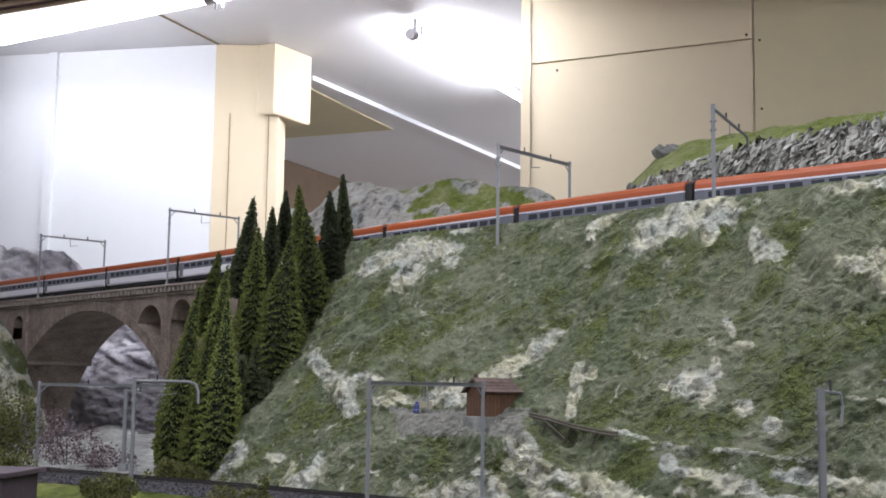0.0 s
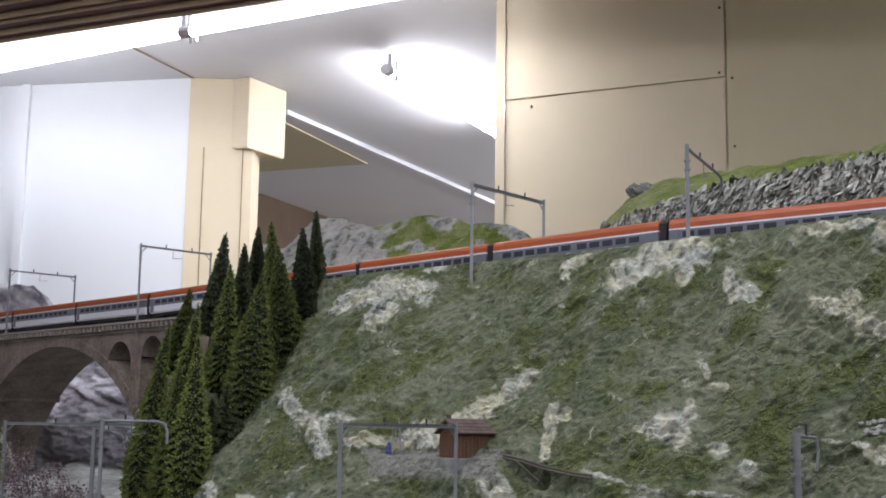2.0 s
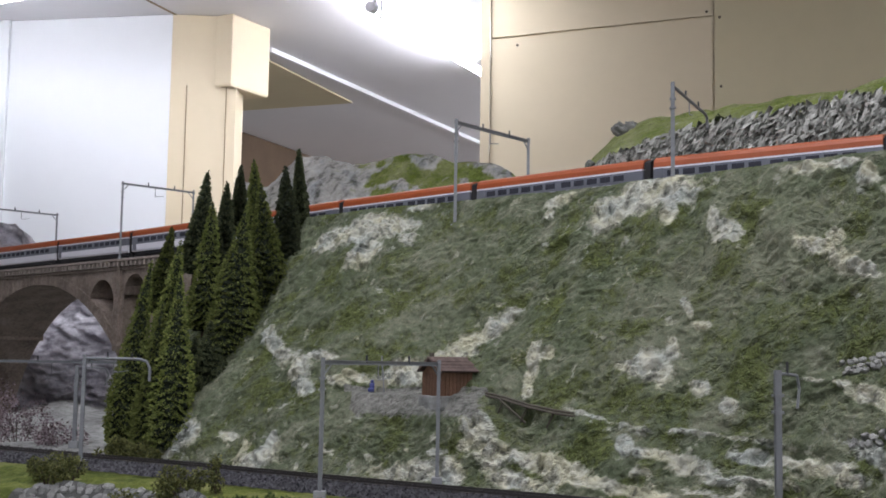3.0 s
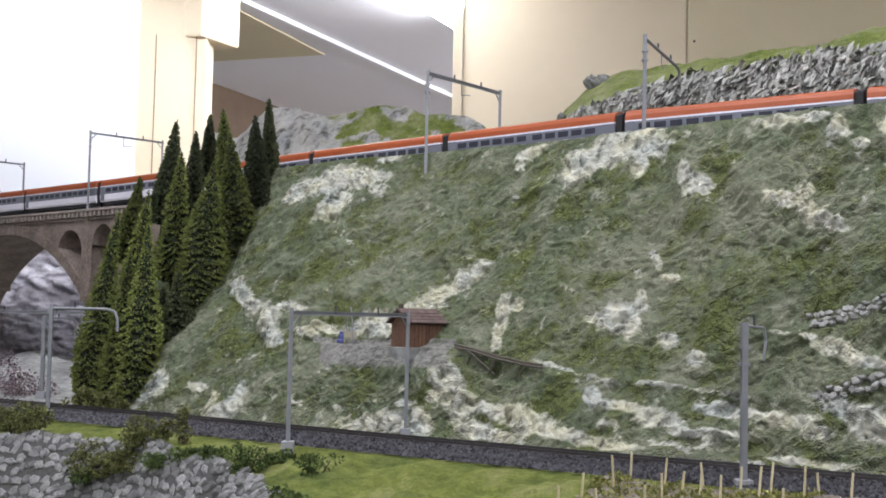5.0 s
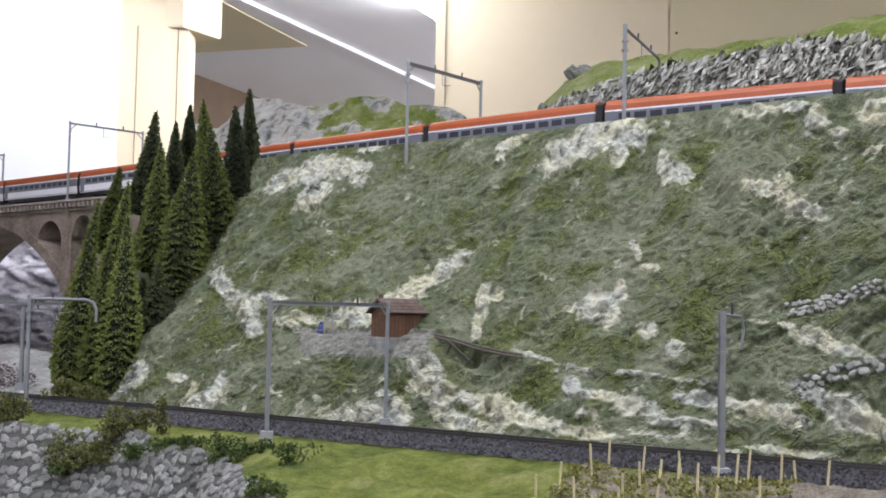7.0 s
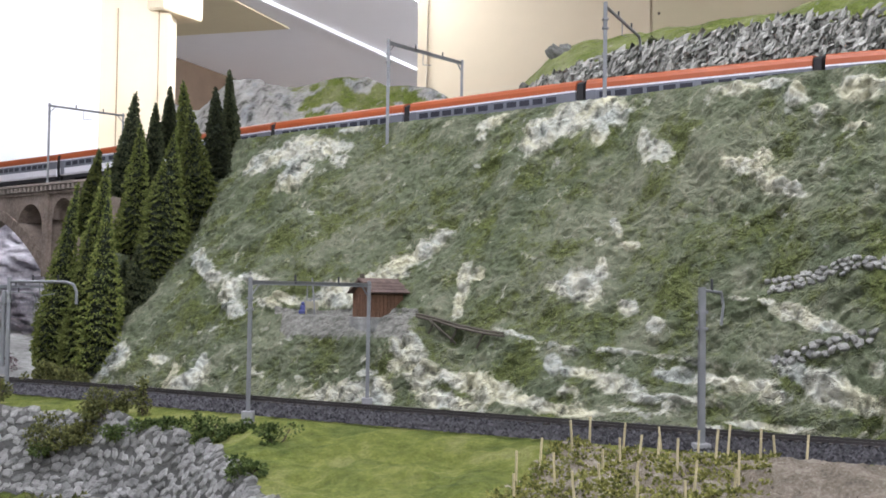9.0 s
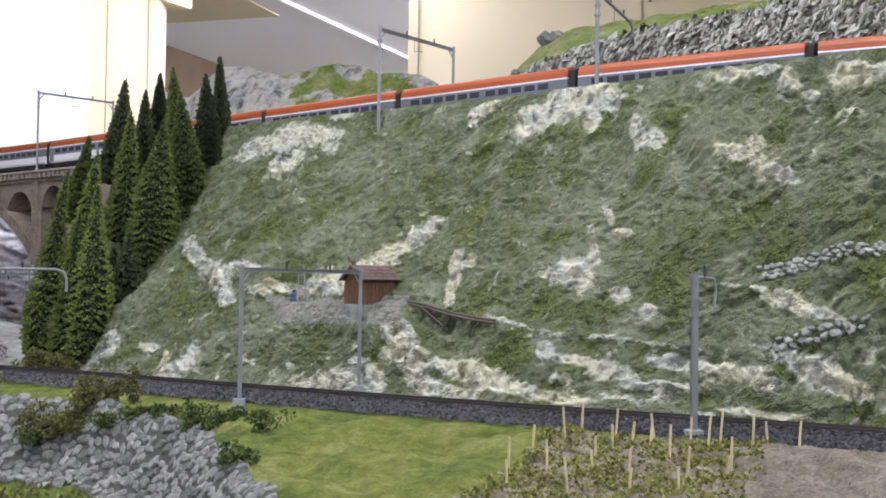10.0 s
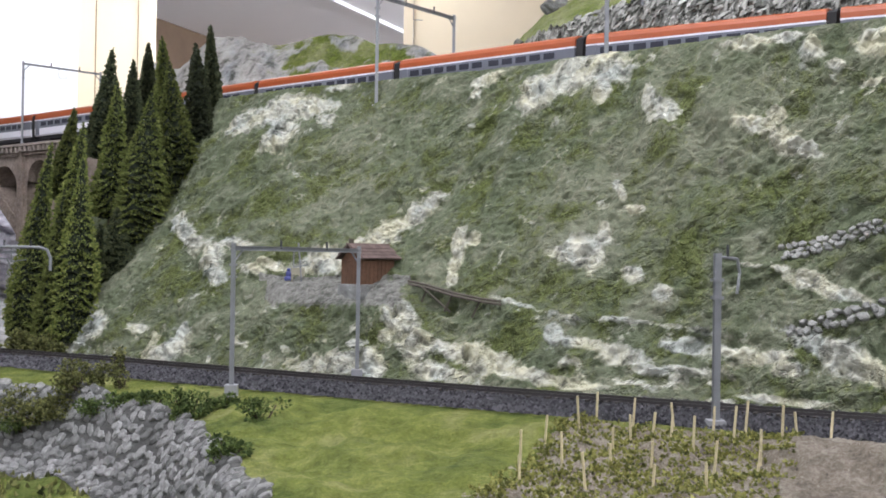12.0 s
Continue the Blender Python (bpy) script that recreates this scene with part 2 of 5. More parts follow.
# ---- building helpers ----
def mesh_of(name, verts, faces, material, smooth=False):
    me = bpy.data.meshes.new(name)
    me.from_pydata([tuple(v) for v in verts], [], faces)
    me.materials.append(material)
    if smooth:
        me.polygons.foreach_set("use_smooth", [True] * len(me.polygons))
    me.update()
    return me


def thing(name, label, category, at=(0, 0, 0), group=""):
    ob = new(name)
    ob.location = at
    ob.empty_display_size = 0.02
    return tagged(ob, label, category, group)


def part(name, me, parent, label="", at=None):
    """A mesh under a thing or a part."""
    ob = new(name, me)
    ob.parent = parent
    if at is not None:
        ob.matrix_local = at if isinstance(at, Matrix) else Matrix.Translation(at)
    if label:
        ob["label"] = label
    return ob


def structure(name, me, label, category):
    return tagged(new(name, me), label, category, kind="structure")


def bm_mesh(name, bm, material, smooth=False):
    bmesh.ops.recalc_face_normals(bm, faces=bm.faces)
    me = bpy.data.meshes.new(name)
    bm.to_mesh(me)
    bm.free()
    me.materials.append(material)
    if smooth:
        me.polygons.foreach_set("use_smooth", [True] * len(me.polygons))
    return me


def add_box(bm, sx, sy, sz, m=Matrix(), bevel=0.0):
    """A box of that size standing on the origin of m."""
    r = bmesh.ops.create_cube(bm, size=1, matrix=m @ Matrix.Translation((0, 0, sz / 2)) @ Matrix.Diagonal((sx, sy, sz, 1)))
    if bevel:
        es = {e for v in r["verts"] for e in v.link_edges}
        bmesh.ops.bevel(bm, geom=list(es), offset=bevel, segments=2, affect="EDGES", profile=0.6)


def box_mesh(name, sx, sy, sz, material, bevel=0.0, m=Matrix()):
    bm = bmesh.new()
    add_box(bm, sx, sy, sz, m, bevel)
    return bm_mesh(name, bm, material)


def add_rod(bm, a, b, r, r2=None, seg=8):
    a, b = Vector(a), Vector(b)
    d = b - a
    m = Matrix.Translation((a + b) / 2) @ d.to_track_quat("Z", "Y").to_matrix().to_4x4()
    bmesh.ops.create_cone(bm, cap_ends=True, segments=seg, radius1=r, radius2=r if r2 is None else r2, depth=d.length, matrix=m)


def rod_mesh(name, a, b, r, material, r2=None, seg=8):
    bm = bmesh.new()
    add_rod(bm, a, b, r, r2, seg)
    return bm_mesh(name, bm, material)


def prism(name, outline, depth_vec, material):
    """A flat outline (3D points) pushed along depth_vec."""
    bm = bmesh.new()
    f = bm.faces.new([bm.verts.new(p) for p in outline])
    r = bmesh.ops.extrude_face_region(bm, geom=[f])
    bmesh.ops.translate(bm, vec=depth_vec, verts=[v for v in r["geom"] if isinstance(v, bmesh.types.BMVert)])
    return bm_mesh(name, bm, material)


def curve_at(points, u):
    """Smooth curve through points, u from 0 to 1."""
    f = min(max(u, 0.0), 1.0) * (len(points) - 1)
    i = min(int(f), len(points) - 2)
    t = f - i
    a, b, c, d = (Vector(points[j]) for j in (max(i - 1, 0), i, i + 1, min(i + 2, len(points) - 1)))
    return 0.5 * (2 * b + (c - a) * t + (2 * a - 5 * b + 4 * c - d) * t * t + (3 * b - a - 3 * c + d) * t ** 3)


class Line:
    """A curve walked by its length."""

    def __init__(self, points, steps=400):
        self.p = [curve_at(points, i / steps) for i in range(steps + 1)]
        self.s = [0.0]
        for a, b in zip(self.p, self.p[1:]):
            self.s.append(self.s[-1] + (b - a).length)
        self.length = self.s[-1]
        self.a = np.array([tuple(q) for q in self.p])

    def at(self, s):
        i = int(np.clip(np.searchsorted(self.s, s) - 1, 0, len(self.p) - 2))
        t = (s - self.s[i]) / (self.s[i + 1] - self.s[i])
        d = (self.p[i + 1] - self.p[i]).normalized()
        return self.p[i].lerp(self.p[i + 1], t), d

    def frame_at(self, s):
        """Matrix with x along the line and z up."""
        p, d = self.at(s)
        y = Vector((0, 0, 1)).cross(d).normalized()
        return Matrix.Translation(p) @ Matrix((d, y, d.cross(y))).transposed().to_4x4()

    def nearest(self, q):
        return self.s[int(((self.a - np.array(q)) ** 2).sum(1).argmin())]


def fbm(p, octaves=5, h=0.9, lac=2.1):
    return noise.fractal(p, h, lac, octaves)


def smooth(a, b, x):
    t = min(max((x - a) / (b - a), 0.0), 1.0)
    return t * t * (3 - 2 * t)


def grid_faces(nu, nv):
    return [(i * nv + j, (i + 1) * nv + j, (i + 1) * nv + j + 1, i * nv + j + 1) for i in range(nu - 1) for j in range(nv - 1)]


def clumps(points, size, rng, flat=0.6, verts=None, faces=None):
    """Many small ragged tufts: each a bent cross of two blades round a point."""
    verts = [] if verts is None else verts
    faces = [] if faces is None else faces
    for p, out in points:
        s = size * rng.uniform(0.6, 1.35)
        side = Vector((rng.uniform(-1, 1), rng.uniform(-1, 1), rng.uniform(-1, 1))).cross(out).normalized()
        third = out.cross(side)
        n = len(verts)
        verts += [p - side * s * 0.5, p + side * s * 0.5, p + out * s + third * s * 0.3, p + third * s * flat - out * s * 0.2, p - third * s * flat]
        faces += [(n, n + 1, n + 2), (n + 3, n + 4, n + 2), (n, n + 3, n + 2)]
    return verts, faces


# ---- the room ----
def slab(name, corners, depth_vec, material, label, category):
    return structure(name, prism(name, [Vector(c) for c in corners], Vector(depth_vec), material), label, category)


slab("floor", [(-4, -3, 0), (4, -3, 0), (4, 8, 0), (-4, 8, 0)], (0, 0, -0.1), M_FLOOR, "grey hobby room floor", "floor")
# upper ceiling as far as a slanting step, then a slightly lower ceiling behind it
bm = bmesh.new()
for outline, z in (([(-4, -3), (4, -3), (4, 8), (0.84, 8), (-0.755, 4.17), (-0.86, 3.9), (-4, 4.1)], 2.35), ([(-4, 4.1), (-0.86, 3.9), (-0.755, 4.17), (0.84, 8), (-4, 8)], 2.338)):
    f = bm.faces.new([bm.verts.new((x, y, z)) for x, y in outline])
    r = bmesh.ops.extrude_face_region(bm, geom=[f])
    bmesh.ops.translate(bm, vec=(0, 0, 0.15), verts=[v for v in r["geom"] if isinstance(v, bmesh.types.BMVert)])
structure("ceiling", bm_mesh("ceiling", bm, M_CEIL), "white painted ceiling with a slanting step", "ceiling")
d = (Vector((0.84, 8, 0)) - Vector((-0.755, 4.17, 0))).normalized()
trim = prism("trim", [Vector((-0.76, 4.16, 2.332)), Vector((0.835, 7.99, 2.332)), Vector((0.835, 7.99, 2.349)), Vector((-0.76, 4.16, 2.349))], d.cross(Vector((0, 0, 1))) * 0.012, M_WHITE)
structure("trim", trim, "thin white strip along the ceiling step", "trim")
slab("trim_ceiling", [(-1.10, 3.42, 2.346), (-1.093, 3.42, 2.346), (-0.985, 3.76, 2.346), (-0.992, 3.76, 2.346)], (0, 0, 0.003), M_SEAM, "dark joint line in the ceiling boards", "trim")

slab("wall_white", [(-4, 4.25, 0), (-0.998, 3.762, 0), (-0.998, 3.762, 2.349), (-4, 4.25, 2.349)], (0, 0.12, 0), M_WHITE, "plain white painted wall", "wall")
slab("wall_white_return", [(-1.582, 3.838, 0), (-1.553, 3.834, 0), (-1.553, 3.834, 2.348), (-1.582, 3.838, 2.348)], (0, 0.05, 0), M_WHITE, "white wall corner batten", "trim")
# cream pillar with a hollow box under the ceiling
slab("pillar", [(-0.996, 3.755, 0), (-0.793, 3.782, 0), (-0.793, 3.782, 2.348), (-0.996, 3.755, 2.348)], (0, 0.12, 0), M_CREAM, "cream boarded pillar beside the white wall", "pillar")
for x, y in ((-0.945, 3.7595), (-0.822, 3.7755)):
    structure("trim_pillar", box_mesh("trim_pillar", 0.0016, 0.006, 2.12, M_SEAM, m=Matrix.Translation((x, y, 0))), "dark vertical joint in the pillar boarding", "trim")
boxed = thing("boxed_duct", "cream painted box fixed high on the pillar under the ceiling", "duct", (-0.83, 3.84, 2.122))
bm = bmesh.new()
f = bm.faces.new([bm.verts.new((x + 0.83, y - 3.84, 0)) for x, y in ((-0.952, 3.816), (-0.803, 3.747), (-0.714, 3.922), (-0.863, 3.991))])
r = bmesh.ops.extrude_face_region(bm, geom=[f])
bmesh.ops.translate(bm, vec=(0, 0, 0.227), verts=[v for v in r["geom"] if isinstance(v, bmesh.types.BMVert)])
bmesh.ops.recalc_face_normals(bm, faces=bm.faces)
bmesh.ops.bevel(bm, geom=list(bm.edges), offset=0.0012, segments=2, affect="EDGES")
part("casing", bm_mesh("casing", bm, M_CREAM), boxed)
part("base_panel", prism("base_panel", [Vector((x + 0.83, y - 3.84, -0.004)) for x, y in ((-0.947, 3.817), (-0.804, 3.751), (-0.719, 3.919), (-0.862, 3.986))], Vector((0, 0, 0.004)), M_CREAM), boxed, "cream bottom board")
# flat sheet of the darker cream just below the rear ceiling
slab("soffit_sheet", [(-0.80, 3.93, 2.328), (-0.774, 4.287, 2.328), (-0.552, 4.966, 2.328), (-1.075, 5.151, 2.328), (-1.3, 4.1, 2.328)], (0, 0, 0.006), M_OLIVE, "flat darker cream sheet under the rear ceiling", "trim")
slab("wall_brown", [(-1.17, 5.61, 0), (-0.34, 7.95, 0), (-0.34, 7.95, 2.336), (-1.17, 5.61, 2.336)], (-0.1, 0.03, 0), M_BROWN, "dark brown boarding at the back of the room", "wall")
# cream board wall to the right: three boards with joints
wall = slab("wall_panel", [(0.012, 3.0, 0), (4, 2.28, 0), (4, 2.28, 2.348), (0.012, 3.0, 2.348)], (0.02, 0.12, 0), M_CREAM, "cream painted board wall with visible joints", "wall")
along = Vector((3.988, -0.72, 0)).normalized()
out = Vector((along.y, -along.x, 0))


def wall_spot(x, z, proud=0.0):
    k = (x - 0.012) / along.x
    return Vector((0.012, 3.0, z)) + along * k + out * proud


for x0, x1, z0, z1 in ((0.014, 0.548, 0.1, 2.066), (0.014, 0.548, 2.071, 2.346), (0.553, 1.75, 0.1, 2.346), (1.755, 3.9, 0.1, 2.346)):
    o = [wall_spot(x0, z0, 0.002), wall_spot(x1, z0, 0.002), wall_spot(x1, z1 if z1 > 2.2 else z1 + 0.035, 0.002), wall_spot(x0, z1, 0.002)]
    if z0 > 2:
        o[1] = wall_spot(x1, z0 + 0.035, 0.002)
    # boards right of the first joint take the darker cream
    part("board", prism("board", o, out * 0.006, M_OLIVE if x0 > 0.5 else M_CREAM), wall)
bm = bmesh.new()
for x, z in ((0.565, 2.10), (0.568, 1.93), (0.535, 2.115), (0.08, 2.05), (0.562, 1.75), (0.538, 2.28)):
    add_rod(bm, wall_spot(x, z, 0.006), wall_spot(x, z, 0.0095), 0.0035)
part("screw", bm_mesh("screw", bm, M_SCREW), wall, "dark screw heads")
slab("trim_wall_end", [(-0.012, 2.985, 0), (0.011, 2.985, 0), (0.011, 2.985, 2.346), (-0.012, 2.985, 2.346)], (0, 0.13, 0), M_CREAM, "cream end batten of the board wall", "trim")
# walls that close the room
slab("wall_left", [(-4, -3, 0), (-4, 8, 0), (-4, 8, 2.5), (-4, -3, 2.5)], (-0.1, 0, 0), M_WHITE, "plain white side wall", "wall")
slab("wall_right", [(4, -3, 0), (4, 8, 0), (4, 8, 2.5), (4, -3, 2.5)], (0.1, 0, 0), M_WHITE, "plain white side wall", "wall")
slab("wall_back", [(-4, -3, 0), (4, -3, 0), (4, -3, 2.5), (-4, -3, 2.5)], (0, -0.1, 0), M_WHITE, "plain white wall behind the layout", "wall")
slab("wall_far", [(-4, 8, 0), (4, 8, 0), (4, 8, 2.5), (-4, 8, 2.5)], (0, 0.1, 0), M_WHITE, "plain white far wall", "wall")
# plum-coloured beam with cables under the ceiling
beam = thing("ceiling_beam", "dark plum beam with tan cables under the ceiling", "beam", (-0.9, 2.84, 2.228))
part("beam_body", prism("beam_body", [Vector((-1.2, 0.50, 0)), Vector((1.6, -0.62, 0)), Vector((1.6, -1.0, 0)), Vector((-1.2, 0.0, 0))], Vector((0, 0, 0.12)), M_PURPLE), beam)
for back, drop, r in ((0.03, 0.004, 0.006), (0.09, 0.006, 0.008), (0.15, 0.004, 0.005), (0.20, 0.007, 0.009), (0.27, 0.005, 0.006), (0.33, 0.005, 0.006)):
    part("cable", rod_mesh("cable", (-1.2, 0.50 - back, -drop), (1.6, -0.62 - back, -drop), r, M_BRASS), beam, "tan cable along the beam")
# fluorescent lamps; the last four are fill tubes added out of view
for k, (a, b) in enumerate(SEEN_AND_FILL_TUBES):
    a, b = Vector(a), Vector(b)
    lamp = thing("fluorescent_lamp", "white fluorescent tube lamp fixed to the ceiling, four of the seven added unseen as fill", "lamp", (a + b) / 2, "ceiling tubes")
    c = (a + b) / 2
    dd = (b - a).normalized()
    part("tube", rod_mesh("tube", a - c, b - c, 0.013, M_TUBE_NEW if k in (2, 5) else M_TUBE, seg=12), lamp, "glowing white tube")
    part("holder", rod_mesh("holder", a - c - dd * 0.03, a - c, 0.017, M_FIXTURE), lamp)
    part("holder", rod_mesh("holder", b - c, b - c + dd * 0.03, 0.017, M_FIXTURE), lamp)
    for q in (a, b):
        part("bracket", rod_mesh("bracket", q - c, q - c + Vector((0, 0, 0.053)), 0.007, M_FIXTURE), lamp)
        part("starter", rod_mesh("starter", q - c + Vector((0.02, 0, -0.03)), q - c + Vector((0.02, 0, 0.03)), 0.005, M_FIXTURE), lamp)

# ---- the layout's ground ----
TABLE = structure("layout_table", box_mesh("layout_table", 3.6, 2.4, 0.05, M_BROWN, m=Matrix.Translation((0, 1.75, 0.86))), "brown baseboard carrying the model railway", "table")
bm = bmesh.new()
for x in (-1.7, 1.7):
    for y in (0.65, 2.85):
        add_box(bm, 0.07, 0.07, 0.86, Matrix.Translation((x, y, 0)))
part("leg", bm_mesh("leg", bm, M_BROWN), TABLE)

FOOT = [(-0.322, 1.208), (-0.177, 1.072), (-0.083, 1.008), (0.01, 0.945), (0.092, 0.888), (0.203, 0.839), (0.287, 0.787), (0.42, 0.71), (0.64, 0.585)]
CREST = [(-0.203, 1.37), (-0.112, 1.28), (-0.034, 1.218), (0.0597, 1.145), (0.135, 1.073), (0.243, 0.958), (0.32, 0.88), (0.43, 0.79), (0.64, 0.665)]
FOOT3, CREST3 = [Vector((x, y, 1.155)) for x, y in FOOT], [Vector((x, y, 1.418)) for x, y in CREST]
# rock outcrops: x and height on the slope, half width, half height, turn in degrees
ROCKS_HIGH_WEST = [(-0.135, 1.39, 0.048, 0.0135, -12), (-0.095, 1.396, 0.0241, 0.0116, 0), (-0.122, 1.365, 0.0218, 0.013, -30), (-0.172, 1.381, 0.0168, 0.0133, 0), (-0.079, 1.379, 0.0112, 0.0073, 0),
                   (-0.069, 1.414, 0.0144, 0.0038, -5), (0.068, 1.405, 0.0158, 0.0059, -25), (0.06, 1.392, 0.0039, 0.0052, 0)]
ROCKS_HIGH_EAST = [(0.138, 1.398, 0.0395, 0.0135, -14), (0.109, 1.381, 0.0172, 0.0095, -20), (0.164, 1.403, 0.0125, 0.0155, 0), (0.156, 1.381, 0.006, 0.0125, 20), (0.185, 1.368, 0.0036, 0.0106, 10),
                   (0.196, 1.363, 0.0078, 0.0059, 0), (0.19, 1.354, 0.0085, 0.0031, 0), (0.249, 1.343, 0.0144, 0.0075, 25), (0.26, 1.352, 0.0056, 0.0056, 0), (0.266, 1.33, 0.0185, 0.0062, 25), (0.275, 1.324, 0.0095, 0.0041, 10)]
ROCKS_CREST = [(0.248, 1.409, 0.0128, 0.0053, 0), (0.269, 1.411, 0.0196, 0.0041, -5), (0.283, 1.4, 0.0068, 0.0084, 0), (0.296, 1.387, 0.0048, 0.0045, 0), (0.324, 1.4, 0.0208, 0.0081, 0), (0.314, 1.374, 0.0078, 0.0026, 0)]
ROCKS_MID_WEST = [(-0.217, 1.278, 0.0085, 0.0170, -30), (-0.199, 1.26, 0.0164, 0.0080, 40), (-0.171, 1.245, 0.0120, 0.0135, 0), (-0.163, 1.227, 0.009, 0.0089, 0), (-0.152, 1.256, 0.018, 0.0041, 5), (-0.131, 1.234, 0.0112, 0.0047, 0),
                  (-0.115, 1.24, 0.0107, 0.0036, 0), (-0.069, 1.245, 0.025, 0.0095, -10), (-0.035, 1.26, 0.0122, 0.0052, -10), (-0.014, 1.273, 0.019, 0.0095, -32), (0.005, 1.286, 0.0173, 0.0080, -40), (0.023, 1.302, 0.0146, 0.0062, -42), (-0.079, 1.254, 0.0075, 0.0041, 0)]
ROCKS_MID_EAST = [(0.042, 1.254, 0.0055, 0.0180, 20), (0.036, 1.232, 0.0045, 0.0065, 0), (0.054, 1.262, 0.0071, 0.0043, -30), (0.132, 1.254, 0.0125, 0.0135, 0), (0.121, 1.249, 0.0131, 0.006, 15), (0.146, 1.267, 0.0045, 0.0096, 0),
                  (0.161, 1.24, 0.0087, 0.0057, 10), (0.178, 1.227, 0.0058, 0.0054, 0), (0.159, 1.302, 0.0035, 0.0105, -12), (0.168, 1.286, 0.0077, 0.0042, 20), (0.234, 1.247, 0.0061, 0.0028, 0), (0.265, 1.236, 0.0131, 0.0057, 22), (0.28, 1.227, 0.013, 0.0039, 12), (0.249, 1.245, 0.0048, 0.0026, 0)]
ROCKS_LOW_WEST = [(-0.303, 1.17, 0.0280, 0.0125, -38), (-0.287, 1.179, 0.0150, 0.0115, 0), (-0.203, 1.164, 0.0243, 0.0068, -10), (-0.188, 1.179, 0.006, 0.0072, 0), (-0.056, 1.166, 0.034, 0.008, -8), (-0.027, 1.166, 0.0125, 0.0109, 0),
                  (-0.037, 1.181, 0.0062, 0.0042, 0), (-0.002, 1.203, 0.0125, 0.0145, -20), (0.007, 1.183, 0.0129, 0.0135, 0), (0.018, 1.168, 0.0168, 0.0057, 0), (-0.011, 1.188, 0.0052, 0.0041, 0)]
ROCKS_LOW_EAST = [(0.051, 1.177, 0.0364, 0.0073, 8), (0.082, 1.168, 0.0377, 0.0044, 3), (0.031, 1.164, 0.02, 0.0052, 0), (0.118, 1.164, 0.0139, 0.0033, 0), (0.105, 1.197, 0.0065, 0.0071, -20), (0.133, 1.19, 0.0234, 0.0053, 8), (0.148, 1.183, 0.015, 0.0039, 5),
                  (0.166, 1.175, 0.0139, 0.0032, 0), (0.188, 1.192, 0.0139, 0.0039, 5), (0.189, 1.177, 0.0171, 0.0028, 0), (0.192, 1.197, 0.0072, 0.0022, 0), (0.231, 1.188, 0.0194, 0.0049, 3), (0.245, 1.181, 0.0099, 0.005, 0), (0.215, 1.192, 0.0111, 0.0032, 0)]
ROCKS_FAR_EAST = [(0.237, 1.162, 0.0243, 0.0030, 3), (0.207, 1.159, 0.0093, 0.0027, 0), (0.27, 1.194, 0.0190, 0.0078, 25), (0.287, 1.183, 0.0205, 0.0088, 28), (0.297, 1.175, 0.0065, 0.0059, 0), (0.258, 1.203, 0.0116, 0.0036, 15)]
ROCKS_PATH = [(0.084, 1.214, 0.02, 0.0019, 14), (0.114, 1.208, 0.0175, 0.0018, 8), (0.152, 1.207, 0.0204, 0.0017, 2), (0.193, 1.203, 0.0253, 0.0018, 8)]
OUTCROPS = [(x, z, a, b, math.cos(radians(t)), math.sin(radians(t))) for x, z, a, b, t in ROCKS_HIGH_WEST + ROCKS_HIGH_EAST + ROCKS_CREST + ROCKS_MID_WEST + ROCKS_MID_EAST + ROCKS_LOW_WEST + ROCKS_LOW_EAST + ROCKS_FAR_EAST + ROCKS_PATH]
# ridges (+) and gullies (-) of the draped slope: from x, z to x, z, rise, half width
FOLDS = [(0.064, 1.372, -0.055, 1.290, 0.0060, 0.010), (0.085, 1.362, -0.020, 1.262, -0.0075, 0.016), (0.165, 1.395, 0.118, 1.330, 0.0060, 0.010), (0.178, 1.398, 0.150, 1.300, -0.0045, 0.008),
         (0.185, 1.395, 0.196, 1.320, 0.0050, 0.009), (0.200, 1.398, 0.245, 1.330, 0.0045, 0.009), (0.205, 1.380, 0.225, 1.300, -0.0045, 0.009), (-0.215, 1.290, -0.160, 1.215, 0.0070, 0.010),
         (0.055, 1.214, 0.260, 1.200, 0.0045, 0.0055), (0.004, 1.224, 0.040, 1.208, -0.0130, 0.006), (0.045, 1.255, 0.030, 1.225, -0.0040, 0.007), (0.236, 1.240, 0.330, 1.265, 0.0040, 0.008), (-0.10, 1.36, -0.16, 1.30, -0.005, 0.014)]


def folds(x, z):
    """Rise of the folds at a place."""
    h = 0.0
    for x0, z0, x1, z1, rise, wide in FOLDS:
        dx, dz = x1 - x0, z1 - z0
        k = min(max(((x - x0) * dx + (z - z0) * dz) / (dx * dx + dz * dz), 0.0), 1.0)
        d2 = ((x - x0 - dx * k) ** 2 + (z - z0 - dz * k) ** 2) / (wide * wide)
        if d2 < 6:
            h += rise * math.exp(-d2) * min(1.0, 4 * k + 0.3, 4 * (1 - k) + 0.2)
    return h


def rockiness(x, z, wob):
    best = 0.0
    for cx, cz, a, b, c, s in OUTCROPS:
        dx, dz = x - cx, z - cz
        if abs(dx) > 0.08 or abs(dz) > 0.06:
            continue
        # turns follow the slope clockwise
        p, q = (dx * c - dz * s) / a, (dx * s + dz * c) / b
        d = math.sqrt(p * p + q * q)
        soft = 1.0 if b > 0.002 else 0.3
        best = max(best, smooth(1.55, 0.45, d + wob * soft) * (1.0 if b > 0.002 else 0.62))
    return best


def hill_base(u, v):
    b, t = curve_at(FOOT3, u), curve_at(CREST3, u)
    return b.lerp(t, v)


